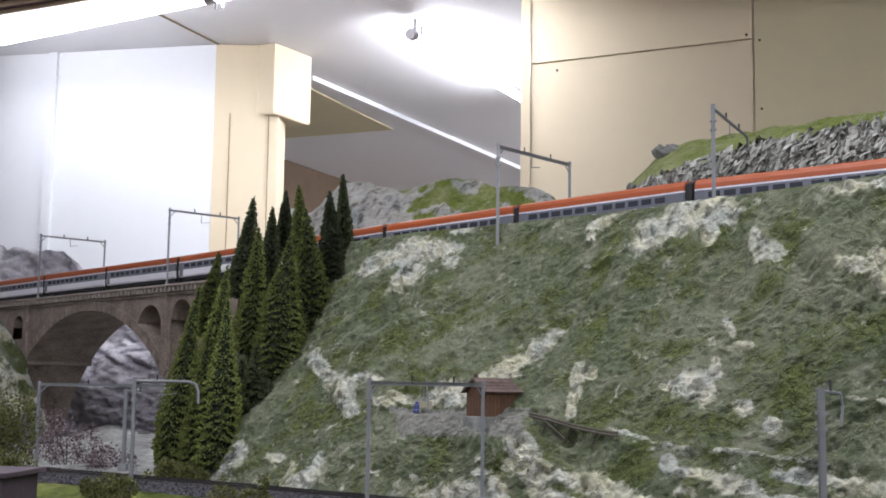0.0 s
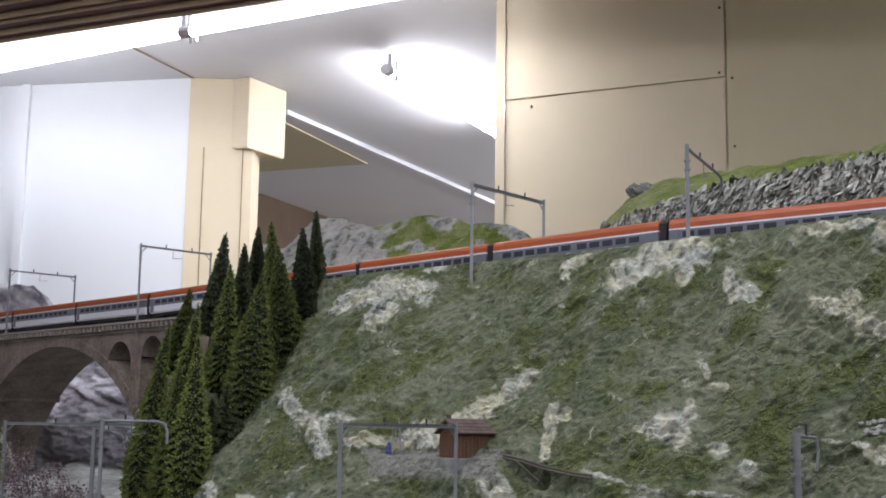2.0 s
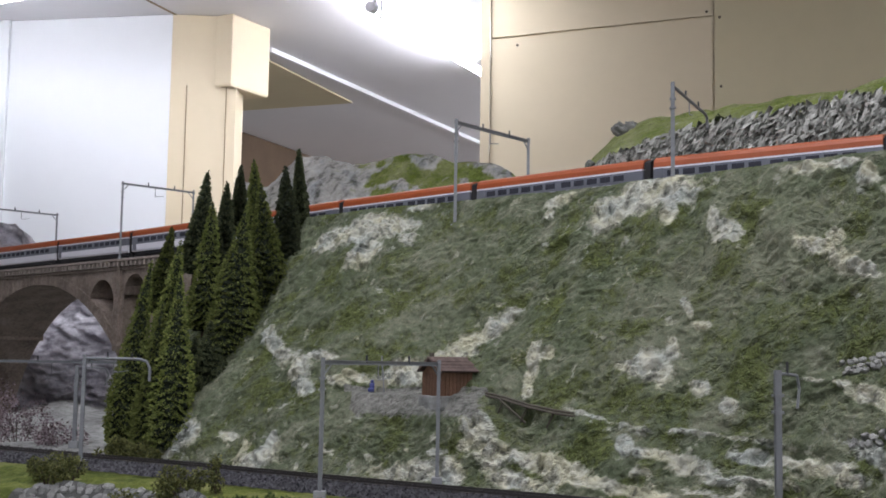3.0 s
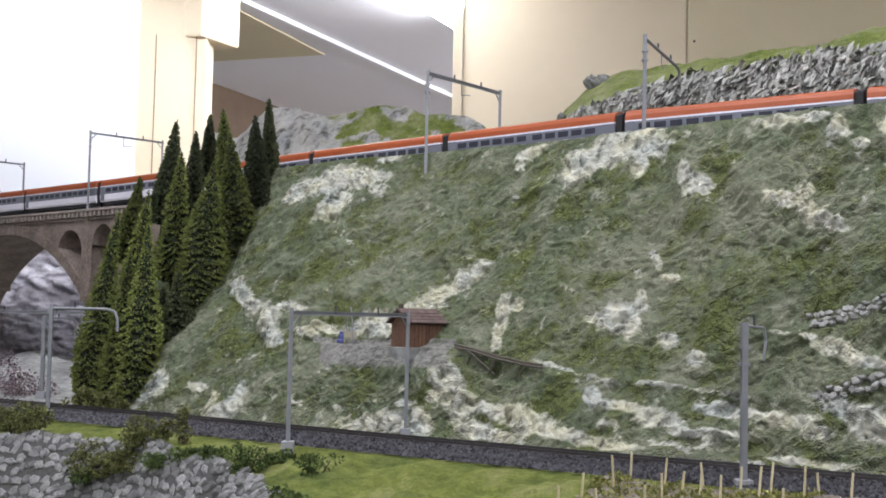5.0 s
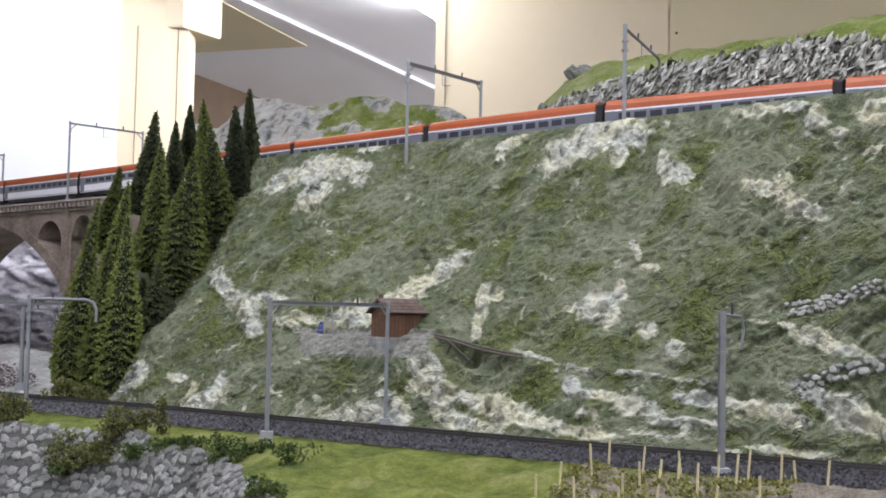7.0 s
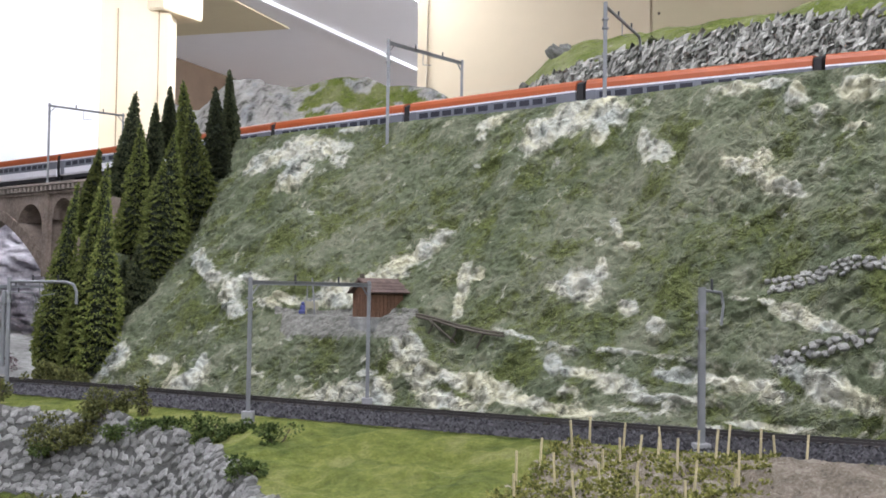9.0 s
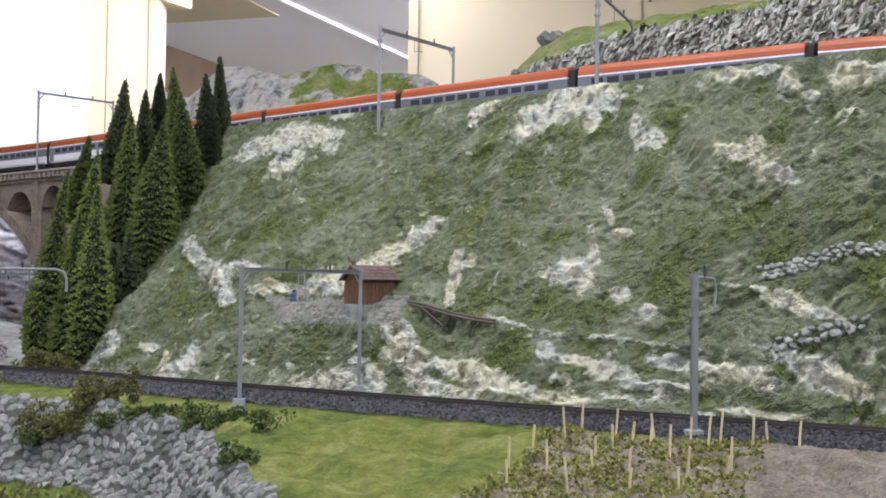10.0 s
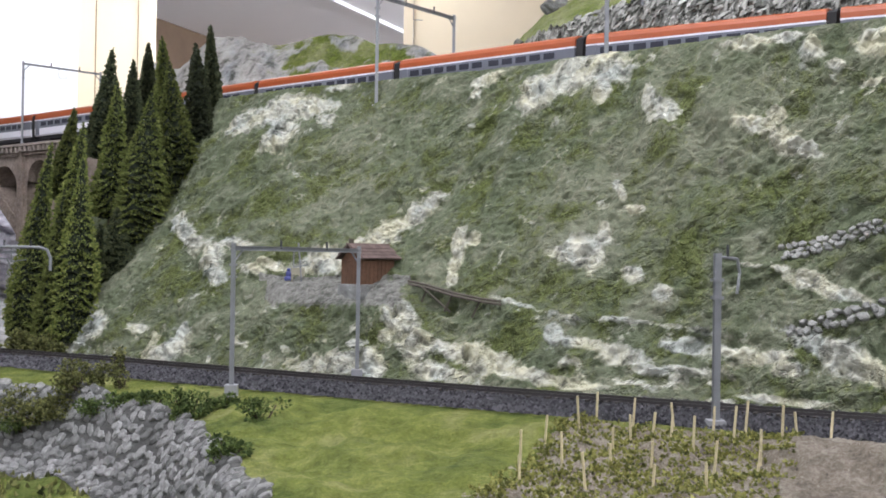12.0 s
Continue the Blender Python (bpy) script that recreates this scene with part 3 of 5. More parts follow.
def terrace(x, z):
    """How far the yard's bank stands out of the slope."""
    across = smooth(-0.130, -0.100, x) * smooth(0.020, 0.004, x)
    return 0.013 * across * smooth(1.157, 1.218, z) * smooth(1.2305, 1.2265, z)


def hill_point(u, v):
    """A place on the hillside, with its rockiness and share of gravel."""
    if u < 0:  # the flank that turns away to the gorge
        p = hill_base(0, v)
        k = -u
        p = p + Vector((-0.33 * k - 0.15 * k * v, 0.62 * k + 0.2 * k * k, -0.10 * k * v * 2.2))
    else:
        p = hill_base(u, v)
    x, z = p.x, p.z
    out_by = terrace(x, z)
    p += Vector((-0.45, -0.89, 0)) * out_by
    w = fbm(p * 42, 4) * 0.42
    rock = rockiness(x, z, w) if u >= -0.02 else 0.0
    edge = smooth(0, 0.05, v) * smooth(1.0, 0.97, v) * (0.35 + 0.65 * smooth(0.0, 0.02, abs(u)))
    g = p + noise.noise_vector(p * 22) * 0.010
    q = Vector((g.x * 0.86 + g.z * 0.5, g.y, g.z * 0.86 - g.x * 0.5))
    relief = 0.0085 * fbm(Vector((p.x * 9, p.y * 9, p.z * 7)), 3) + folds(x, z)
    relief += 0.0042 * (0.7 - 2 * abs(fbm(Vector((q.x * 17, q.y * 20, q.z * 24)), 3)))
    relief += 0.0028 * (0.7 - 2 * abs(fbm(Vector((q.x * 52, q.y * 60, q.z * 70)), 3))) + 0.0011 * fbm(g * 165, 3)
    cell = noise.cell_vector(Vector((q.x * 140, q.y * 40, q.z * 110)))
    crag = rock * (0.0009 + 0.0095 * (abs(fbm(Vector((q.x * 60, q.y * 55, q.z * 40)), 5)) - 0.22) + 0.0022 * (cell.x - 0.5))
    calm = 1 - 0.6 * min(out_by / 0.011, 1) * smooth(1.205, 1.215, z)
    p += Vector((-0.25, -0.75, 0.5)) * ((relief + crag) * (0.25 + 0.75 * edge) * calm)
    low = smooth(1.225, 1.175, z)
    speck = smooth(0.45 - 0.25 * low, 0.9 - 0.25 * low, fbm(Vector((x * 45, p.y * 45, z * 75)) + Vector((7, 3, 1)), 5)) * (0.42 + 0.2 * low)
    gravel = smooth(0.005, 0.010, out_by) * smooth(1.204, 1.216, z) * smooth(0.010, -0.004, x)
    if -0.125 < x < 0.005 and 1.2265 < z < 1.233:
        gravel = max(gravel, 0.8)
    return p, min(1.0, max(rock * (1 - gravel * (z < 1.229)), speck * (u >= 0) * (1 - gravel))), gravel


def sheet(name, nu, nv, us, vs, fn, material, label, category, attribute=True):
    pts, values = [], []
    for u in np.linspace(*us, nu):
        for v in np.linspace(*vs, nv):
            p, *r = fn(float(u), float(v))
            pts.append(p)
            values.append(r)
    me = mesh_of(name, pts, grid_faces(nu, nv), material, True)
    if attribute:
        for k, what in zip(range(len(values[0])), ("rock", "gravel")):
            me.attributes.new(what, "FLOAT", "POINT").data.foreach_set("value", [r[k] for r in values])
    return structure(name, me, label, category)


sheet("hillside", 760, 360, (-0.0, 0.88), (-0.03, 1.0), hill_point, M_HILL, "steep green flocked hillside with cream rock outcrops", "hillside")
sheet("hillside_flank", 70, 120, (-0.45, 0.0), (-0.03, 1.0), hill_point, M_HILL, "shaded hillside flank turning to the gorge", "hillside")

# upper track line, at rail height
UPPER = Line([(-1.35, 2.52, 1.392), (-1.02, 2.19, 1.392), (-0.665, 1.857, 1.394), (-0.493, 1.692, 1.394), (-0.33, 1.553, 1.398), (-0.163, 1.408, 1.403),
              (-0.001, 1.253, 1.404), (0.155, 1.111, 1.405), (0.318, 0.991, 1.406), (0.49, 0.885, 1.407), (0.68, 0.79, 1.408)])
LOWER = Line([(-0.95, 1.62, 1.160), (-0.62, 1.35, 1.160), (-0.44, 1.225, 1.160), (-0.271, 1.115, 1.160), (-0.033, 0.950, 1.160), (0.195, 0.807, 1.160), (0.40, 0.69, 1.160), (0.6, 0.58, 1.160)])


def strip(line, s0, s1, step, profile, wob=0.0):
    """A band along a line: profile of (offset to the left of travel, height)."""
    n = int((s1 - s0) / step) + 1
    pts = []
    for i in range(n):
        m = line.frame_at(s0 + (s1 - s0) * i / (n - 1))
        for o, h in profile:
            p = m @ Vector((0, o, h))
            pts.append(p + Vector((0, 0, wob * fbm(p * 160, 3))))
    return pts, grid_faces(n, len(profile))


s_hill = UPPER.nearest(Vector((-0.25, 1.48, 1.40)))
pts, fs = strip(UPPER, s_hill, UPPER.length, 0.006, [(0.2, -0.25), (0.15, 0.0), (0.06, -0.003), (0.028, -0.003), (-0.028, -0.003), (-0.04, -0.004), (-0.06, -0.06)], 0.002)
structure("upper_trackbed", mesh_of("upper_trackbed", pts, fs, M_BALLAST, True), "dark ballast bed of the upper line", "trackbed")
pts, fs = strip(LOWER, 0, LOWER.length, 0.005, [(0.06, -0.012), (0.034, -0.007), (0.022, -0.003), (0.0, -0.0032), (-0.022, -0.003), (-0.05, -0.003), (-0.078, -0.004), (-0.092, -0.012), (-0.10, -0.03)], 0.0022)
structure("lower_trackbed", mesh_of("lower_trackbed", pts, fs, M_BALLAST, True), "dark grey ballast bed of the lower line", "trackbed")


def ballast(name, line, s0, s1, o0, o1, count, z, seed, size=0.0016):
    rng = random.Random(seed)
    verts, faces = [], []
    for _ in range(count):
        m = line.frame_at(rng.uniform(s0, s1))
        c = m @ Vector((0, rng.uniform(o0, o1), z))
        n = len(verts)
        s = size * rng.uniform(0.6, 1.5)
        for v in ((1, 0, 0), (-0.6, 0.8, 0), (-0.5, -0.9, 0.1), (0.1, 0.1, 1)):
            verts.append(c + Vector((v[0] * s * rng.uniform(0.7, 1.3), v[1] * s * rng.uniform(0.7, 1.3), (v[2] - 0.15) * s)))
        faces += [(n, n + 1, n + 3), (n + 1, n + 2, n + 3), (n + 2, n, n + 3)]
    return tagged(new(name, mesh_of(name, verts, faces, M_BSTONE)), "loose dark ballast stones along the track", "ballast", kind="stuff")


s_a, s_b = LOWER.nearest(Vector((-0.55, 1.3, 1.16))), LOWER.nearest(Vector((0.45, 0.66, 1.16)))
ballast("ballast_stones", LOWER, s_a, s_b, -0.092, 0.03, 16000, -0.003, 5)


def track(name, line, s0, s1, label):
    t = thing(name, label, "railway track")
    for side in (-1, 1):
        pts, fs = strip(line, s0, s1, 0.01, [(side * 0.00825 - 0.0005, -0.002), (side * 0.00825 - 0.0005, 0.0), (side * 0.00825 + 0.0005, 0.0), (side * 0.00825 + 0.0005, -0.002)])
        part("rail", mesh_of("rail", pts, fs, M_RAIL), t)
    verts, faces = [], []
    s = s0
    while s < s1:
        m = line.frame_at(s)
        n = len(verts)
        for dx in (-0.0013, 0.0013):
            for y, z in ((-0.0145, -0.004), (-0.0145, -0.0018), (0.0145, -0.0018), (0.0145, -0.004)):
                verts.append(m @ Vector((dx, y, z)))
        faces += [(n, n + 1, n + 2, n + 3), (n + 7, n + 6, n + 5, n + 4), (n, n + 4, n + 5, n + 1), (n + 1, n + 5, n + 6, n + 2), (n + 2, n + 6, n + 7, n + 3)]
        s += 0.0069
    tagged(part("tie_bed", mesh_of("tie_bed", verts, faces, M_SLEEPER), t), kind="stuff")
    return t


track("lower_track", LOWER, s_a - 0.25, s_b + 0.1, "model railway track on dark ballast below the hill")
track("upper_track", UPPER, 0.1, UPPER.length - 0.05, "model railway track along viaduct and hilltop")

# ground in front of the lower line
WALL_TOP = [(-0.40, 0.985), (-0.30, 0.955), (-0.225, 0.915), (-0.148, 0.827), (-0.121, 0.764), (-0.093, 0.692), (-0.06, 0.60)]
WALL = Line([Vector((x, y, 0)) for x, y in WALL_TOP])


def side_of_wall(x, y):
    """Distance in front (left) of the revetment's top edge; negative behind it."""
    q = Vector((x, y, 0))
    s = WALL.nearest(q)
    p, d = WALL.at(min(max(s, 1e-4), WALL.length - 1e-4))
    n = Vector((d.y, -d.x, 0))
    return (q - p).dot(n)


def front_height(x, y):
    s = LOWER.nearest(Vector((x, y, 1.16)))
    p, d = LOWER.at(min(max(s, 1e-4), LOWER.length - 1e-4))
    g = (Vector((x, y, 0)) - Vector((p.x, p.y, 0))).dot(Vector((d.y, -d.x, 0))) - 0.088
    z = 1.1555 - 0.115 * max(g, 0) - (0.02 if g < -0.01 else 0)
    w = side_of_wall(x, y)
    z -= 0.050 * smooth(-0.008, 0.034, w) + 0.03 * max(w - 0.034, 0)
    return z + (0.009 * fbm(Vector((x * 18, y * 18, 3)), 3) + 0.0022 * fbm(Vector((x * 90, y * 90, 5)), 3)) * smooth(0.0, 0.03, g), w


pts = []
NX, NY = 300, 230
for x in np.linspace(-0.75, 0.70, NX):
    for y in np.linspace(0.42, 1.36, NY):
        z, w = front_height(float(x), float(y))
        pts.append((x, y, z))
structure("ground", mesh_of("ground", pts, grid_faces(NX, NY), M_LAWN, True), "bright green model grass sloping down from the track", "ground")

# brown soil and vine rows on the slope
def soil_patch(name, corners, material, label, lift):
    (ax, ay), (bx, by), (cx, cy), (dx, dy) = corners
    pts, n, k = [], 120, 90
    for i in range(n):
        for j in range(k):
            u, v = i / (n - 1), j / (k - 1)
            x = (ax * (1 - u) + bx * u) * (1 - v) + (dx * (1 - u) + cx * u) * v
            y = (ay * (1 - u) + by * u) * (1 - v) + (dy * (1 - u) + cy * u) * v
            x += 0.004 * fbm(Vector((y * 50, 0.5, x * 20)), 2) * (u < 0.1)
            rim = smooth(0, 0.05, u) * smooth(0, 0.05, v)
            pts.append((x, y, front_height(x, y)[0] + lift * (rim * 1.3 - 0.3) + 0.0022 * fbm(Vector((x * 240, y * 240, 1)), 4)))
    return structure(name, mesh_of(name, pts, grid_faces(n, k), material, True), label, "soil")


soil_patch("ground_soil", [(0.092, 0.752), (0.45, 0.575), (0.40, 0.40), (0.016, 0.58)], M_SOIL, "bare brown model soil beside the vines", 0.003)

# ---- gorge, background hills and the rocky bank ----


def gorge_floor(u, v):
    x, y = -1.6 + 1.75 * u, 1.22 + 1.15 * v
    p = Vector((x, y, 0))
    p.z = 1.135 + 0.02 * v + 0.02 * fbm(Vector((x * 7, y * 7, 2)), 4)
    return p, 0


def gorge_wall(u, v):
    x = -1.75 + 1.75 * u
    top = 1.40 + 0.125 * smooth(-0.85, -0.96, x) + 0.03 * smooth(-1.0, -1.25, x)
    y = 2.22 + 0.18 * v - 0.10 * math.sin(u * 9)
    p = Vector((x, y, 1.10 + (top - 1.10) * v))
    r = fbm(Vector((x * 6, v * 3, 1)), 5)
    # slanting ledges and clefts
    ledge = (x * 5 + v * 2.2 + 0.5 * fbm(Vector((x * 9, v * 4, 2)), 3)) % 1.0
    p.y -= 0.10 * r + 0.03 * abs(fbm(Vector((x * 25 + v * 9, v * 9, 4)), 4)) + 0.022 * ledge + 0.014 * fbm(Vector((x * 50, v * 22, 7)), 4)
    p.z += 0.012 * fbm(Vector((x * 20, 1, 3)), 3) * v
    return p, 0


sheet("gorge_floor", 70, 50, (0, 1), (0, 1), gorge_floor, M_ROCK, "grey rocky gorge floor under the viaduct", "ground", False)
sheet("gorge_wall", 300, 120, (0, 1), (0, 1), gorge_wall, M_GORGE, "violet-grey rock wall of the gorge", "rock", False)
def left_cliff(u, v):
    a = math.pi * (0.05 + 0.9 * u)
    r = 0.13 * (1 - v) ** 0.6 + 0.02
    p = Vector((-0.93 - r * math.cos(a) * 1.2, 1.98 - r * math.sin(a), 1.10 + 0.27 * v))
    f = fbm(p * 22, 5)
    return p + Vector((0, -1, 0.3)) * (0.02 * f + 0.012 * abs(fbm(p * 70, 3))), smooth(-0.3, 0.4, f)


sheet("abutment_cliff", 90, 70, (0, 1), (0, 1), left_cliff, M_HILL, "rocky cliff with green patches below the viaduct's end", "rock")


def far_hill(u, v):
    x = -0.36 + 0.52 * u
    top = 1.545 - 0.05 * smooth(-0.04, 0.09, x) + 0.006 * math.sin(x * 45) - 0.03 * smooth(-0.27, -0.33, x)
    k = smooth(-0.195, -0.175, x)
    y = 1.60 + 0.13 * v + 0.25 * max(v - 0.8, 0) - 0.25 * (x + 0.1)
    z = 1.36 + (top - 1.36) * min(v / 0.8, 1) ** (0.75 if k < 0.5 else 0.9)
    p = Vector((x, y, z))
    f = fbm(Vector((x * 25, v * 3, z * 25)), 5)
    p += Vector((0, -0.6, 0.4)) * (0.010 * f + 0.012 * abs(fbm(Vector((x * 30, 5, z * 16)), 3)) * (1 - k))
    return p, max(1 - k, smooth(-0.05, 0.4, f) * 0.85)


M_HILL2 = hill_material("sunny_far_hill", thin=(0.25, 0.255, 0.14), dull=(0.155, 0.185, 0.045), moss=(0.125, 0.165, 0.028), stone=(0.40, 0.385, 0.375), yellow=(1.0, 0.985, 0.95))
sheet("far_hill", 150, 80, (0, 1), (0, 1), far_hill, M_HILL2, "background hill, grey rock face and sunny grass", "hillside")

BANK_FOOT = [(0.06, 1.265, 1.405), (0.12, 1.212, 1.405), (0.20, 1.145, 1.405), (0.30, 1.075, 1.405), (0.38, 1.02, 1.405), (0.62, 0.90, 1.405)]
BANK_RIM = [(0.075, 1.285, 1.432), (0.135, 1.225, 1.465), (0.22, 1.163, 1.483), (0.308, 1.095, 1.489), (0.385, 1.045, 1.492), (0.62, 0.93, 1.50)]
BANK_TOP = [(0.085, 1.345, 1.44), (0.158, 1.36, 1.524), (0.249, 1.30, 1.533), (0.342, 1.20, 1.531), (0.419, 1.15, 1.543), (0.66, 1.03, 1.57)]


def bank(u, v):
    a, b = curve_at(BANK_FOOT, u), curve_at(BANK_RIM, u)
    p = a.lerp(b, v)
    p += Vector((-0.4, -0.6, 0.3)) * (0.009 * abs(fbm(p * 55, 4)) - 0.002)
    return p, 1.0


def bank_top(u, v):
    a, b = curve_at(BANK_RIM, u), curve_at(BANK_TOP, u)
    p = a.lerp(b, min(v, 1.0)) if v <= 1 else b + Vector((0.1, 0.35, -0.3)) * (v - 1)
    p.z += 0.004 * fbm(p * 25, 3) + 0.0015 * fbm(p * 130, 3)
    return p, smooth(0.0, 0.6, fbm(p * 60, 3) - 0.55)


sheet("rock_bank", 220, 40, (0, 1), (-0.1, 1.0), bank, M_BANK, "grey craggy rock bank above the line", "rock", False)
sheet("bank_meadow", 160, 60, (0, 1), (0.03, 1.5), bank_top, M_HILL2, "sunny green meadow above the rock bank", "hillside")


def slab_pieces(name, fn, count, size, seed, material, u0, u1, label, v0=0.02, v1=1.10, parent=None):
    """Tilted angular slabs of rock."""
    rng = random.Random(seed)
    verts, faces = [], []
    for _ in range(count):
        p, _r = fn(rng.uniform(u0, u1), rng.uniform(v0, v1))
        s = size * rng.uniform(0.5, 1.6)
        m = Matrix.Translation(p) @ Euler((rng.uniform(-0.7, 0.7), rng.uniform(-1.5, -0.2), rng.uniform(-1.0, 0.6))).to_matrix().to_4x4()
        n = len(verts)
        for x, y, z in ((-1.3, -0.5, -0.3), (1.3, -0.4, -0.25), (0.9, 0.5, -0.3), (-0.8, 0.5, -0.3), (-0.7, -0.35, 0.3), (0.75, -0.25, 0.2), (0.6, 0.3, 0.28), (-0.6, 0.3, 0.25)):
            verts.append(m @ Vector((x * s * rng.uniform(0.7, 1.2), y * s * rng.uniform(0.7, 1.2), z * s * rng.uniform(0.6, 1.2))))
        faces += [(n + 4, n + 5, n + 6, n + 7), (n, n + 1, n + 5, n + 4), (n + 1, n + 2, n + 6, n + 5), (n + 2, n + 3, n + 7, n + 6), (n + 3, n, n + 4, n + 7)]
    return tagged(new(name, mesh_of(name, verts, faces, material)), label, "rocks", kind="stuff")


slab_pieces("crag_slabs", bank, 7000, 0.0040, 3, M_CRAG, 0.03, 0.95, "jagged grey and white rock slabs of the bank")

# boulders on the meadow's edge
for k, (x, y, z, r) in enumerate(((0.150, 1.335, 1.516, 0.010), (0.163, 1.345, 1.522, 0.009), (0.112, 1.300, 1.470, 0.006))):
    bm = bmesh.new()
    bmesh.ops.create_icosphere(bm, subdivisions=3, radius=r)
    for v in bm.verts:
        step = noise.cell_vector(v.co * 150 + Vector((k, 0, 0)))
        v.co *= 1 + 0.5 * fbm(v.co * 90 + Vector((k, 0, 0)), 3) + 0.25 * (step.x - 0.5)
        v.co.z *= 0.8
    b = tagged(new("boulder", bm_mesh("boulder", bm, M_BANK)), "grey boulder on the meadow's edge", "boulder")
    b.location = (x, y, z)

# ---- viaduct ----
BRIDGE_A, BRIDGE_D, BRIDGE_N = Vector((-0.511, 1.678, 0)), Vector((0.726, -0.688, 0)), Vector((0.688, 0.726, 0))


def on_bridge(s, z, n=0.0):
    return BRIDGE_A + BRIDGE_D * s + BRIDGE_N * n + Vector((0, 0, 1.25 + z))


viaduct = thing("viaduct", "brown stone railway viaduct with one wide arch and small spandrel arches", "viaduct", on_bridge(-0.235, -0.13))
V0 = viaduct.location.copy()
ARCH_C, ARCH_R, ARCH_TOP = -0.235, 0.335, 0.114
HOLES = [(-0.042, 0.034, 0.070, 0.080, 0.115), (0.046, 0.028, 0.0, 0.092, 0.120), (-0.487, 0.020, 0.075, 0.095, 0.115), (0.125, 0.028, -0.05, 0.092, 0.120)]


def arch_z(s):
    q = abs(s - ARCH_C)
    return ARCH_TOP - ARCH_R + math.sqrt(max(ARCH_R ** 2 - q * q, 0.0)) if q < ARCH_R - 0.004 else -0.25


def solid_at(s, hole):
    """Heights of the masonry at s, below and above the opening of a hole."""
    lo, hi = max(arch_z(s), -0.13), 0.1335
    if hole is None:
        return [(lo, hi)]
    c, w, z0, z1, top = hole
    q = min(abs(s - c) / w, 1.0)
    up = z1 + (top - z1) * math.sqrt(max(1 - q * q, 0))
    ring = lo + 0.016
    return [(lo, max(z0, ring)), (max(up, ring + 0.001), hi)]


bm = bmesh.new()
step = 0.003
s = -0.66
while s < 0.30:
    mid_s = s + step / 2
    hole = next((h for h in HOLES if abs(mid_s - h[0]) < h[1]), None)
    for (a0, a1), (b0, b1) in zip(solid_at(s, hole), solid_at(s + step, hole)):
        q = [bm.verts.new(on_bridge(ss, z, n) - V0) for n in (0.0, 0.115) for ss, z in ((s, a0), (s + step, b0), (s + step, b1), (s, a1))]
        bm.faces.new(q[:4]), bm.faces.new(q[:3:-1])
        bm.faces.new((q[0], q[4], q[5], q[1])), bm.faces.new((q[3], q[2], q[6], q[7]))
        if hole or s < -0.655 or s > 0.29:
            bm.faces.new((q[0], q[3], q[7], q[4])), bm.faces.new((q[1], q[5], q[6], q[2]))
    s += step
bmesh.ops.remove_doubles(bm, verts=bm.verts, dist=0.0002)
part("spandrel_wall", bm_mesh("spandrel_wall", bm, M_WALLSTONE), viaduct)
bang = Matrix((BRIDGE_D, BRIDGE_N, Vector((0, 0, 1)))).transposed().to_4x4()


def bridge_box(name, s0, s1, z0, z1, n0, n1, material, label="", bevel=0.0008):
    me = box_mesh(name, s1 - s0, n1 - n0, z1 - z0, material, bevel)
    return part(name, me, viaduct, label, Matrix.Translation(on_bridge((s0 + s1) / 2, z0, (n0 + n1) / 2) - V0) @ bang)


bridge_box("deck", -0.66, 0.30, 0.1382, 0.1415, -0.010, 0.125, M_DECK, "grey walkway slab")
bridge_box("string_course", -0.66, 0.30, 0.1265, 0.1300, -0.003, 0.118, M_WALLSTONE)
for s in (0.004, -0.455, 0.088):
    bridge_box("pilaster", s - 0.007, s + 0.007, max(arch_z(s), -0.13), 0.1370, -0.0035, 0.1185, M_WALLSTONE)
corbel = box_mesh("corbel", 0.0048, 0.009, 0.0062, M_DECK)
for i in range(75):
    part("corbel", corbel, viaduct, "", Matrix.Translation(on_bridge(-0.62 + i * 0.0115, 0.1315, -0.004) - V0) @ bang)
# arch stones along the rim
voussoir = box_mesh("voussoir", 0.0125, 0.004, 0.015, M_WALLSTONE, 0.0008)
for i in range(46):
    t = -0.93 + 1.86 * (i + 0.5) / 46
    sa, za = ARCH_C + ARCH_R * math.sin(t) * 1.0, ARCH_TOP - ARCH_R + ARCH_R * math.cos(t)
    if za < -0.12:
        continue
    part("voussoir", voussoir, viaduct, "", Matrix.Translation(on_bridge(sa, za, -0.0005) - V0) @ bang @ Matrix.Rotation(t, 4, "Y"))
track_bed = strip(UPPER, 0.1, s_hill + 0.05, 0.01, [(0.026, -0.006), (0.022, -0.003), (-0.022, -0.003), (-0.026, -0.006)])
structure("deck_trackbed", mesh_of("deck_trackbed", *track_bed, M_BALLAST, True), "ballast bed on the viaduct deck", "trackbed")


# ---- train ----
COACH_L = 0.2125


def band(name, rows, length, material, x0=0.0):
    """A length of coach side between heights: rows of (half width, height), closed across the coach."""
    outline = [(-w, z) for w, z in rows] + [(w, z) for w, z in reversed(rows)]
    bm = bmesh.new()
    f = bm.faces.new([bm.verts.new((x0 - length / 2, y, z)) for y, z in outline])
    r = bmesh.ops.extrude_face_region(bm, geom=[f])
    bmesh.ops.translate(bm, vec=(length, 0, 0), verts=[v for v in r["geom"] if isinstance(v, bmesh.types.BMVert)])
    return bm_mesh(name, bm, material)


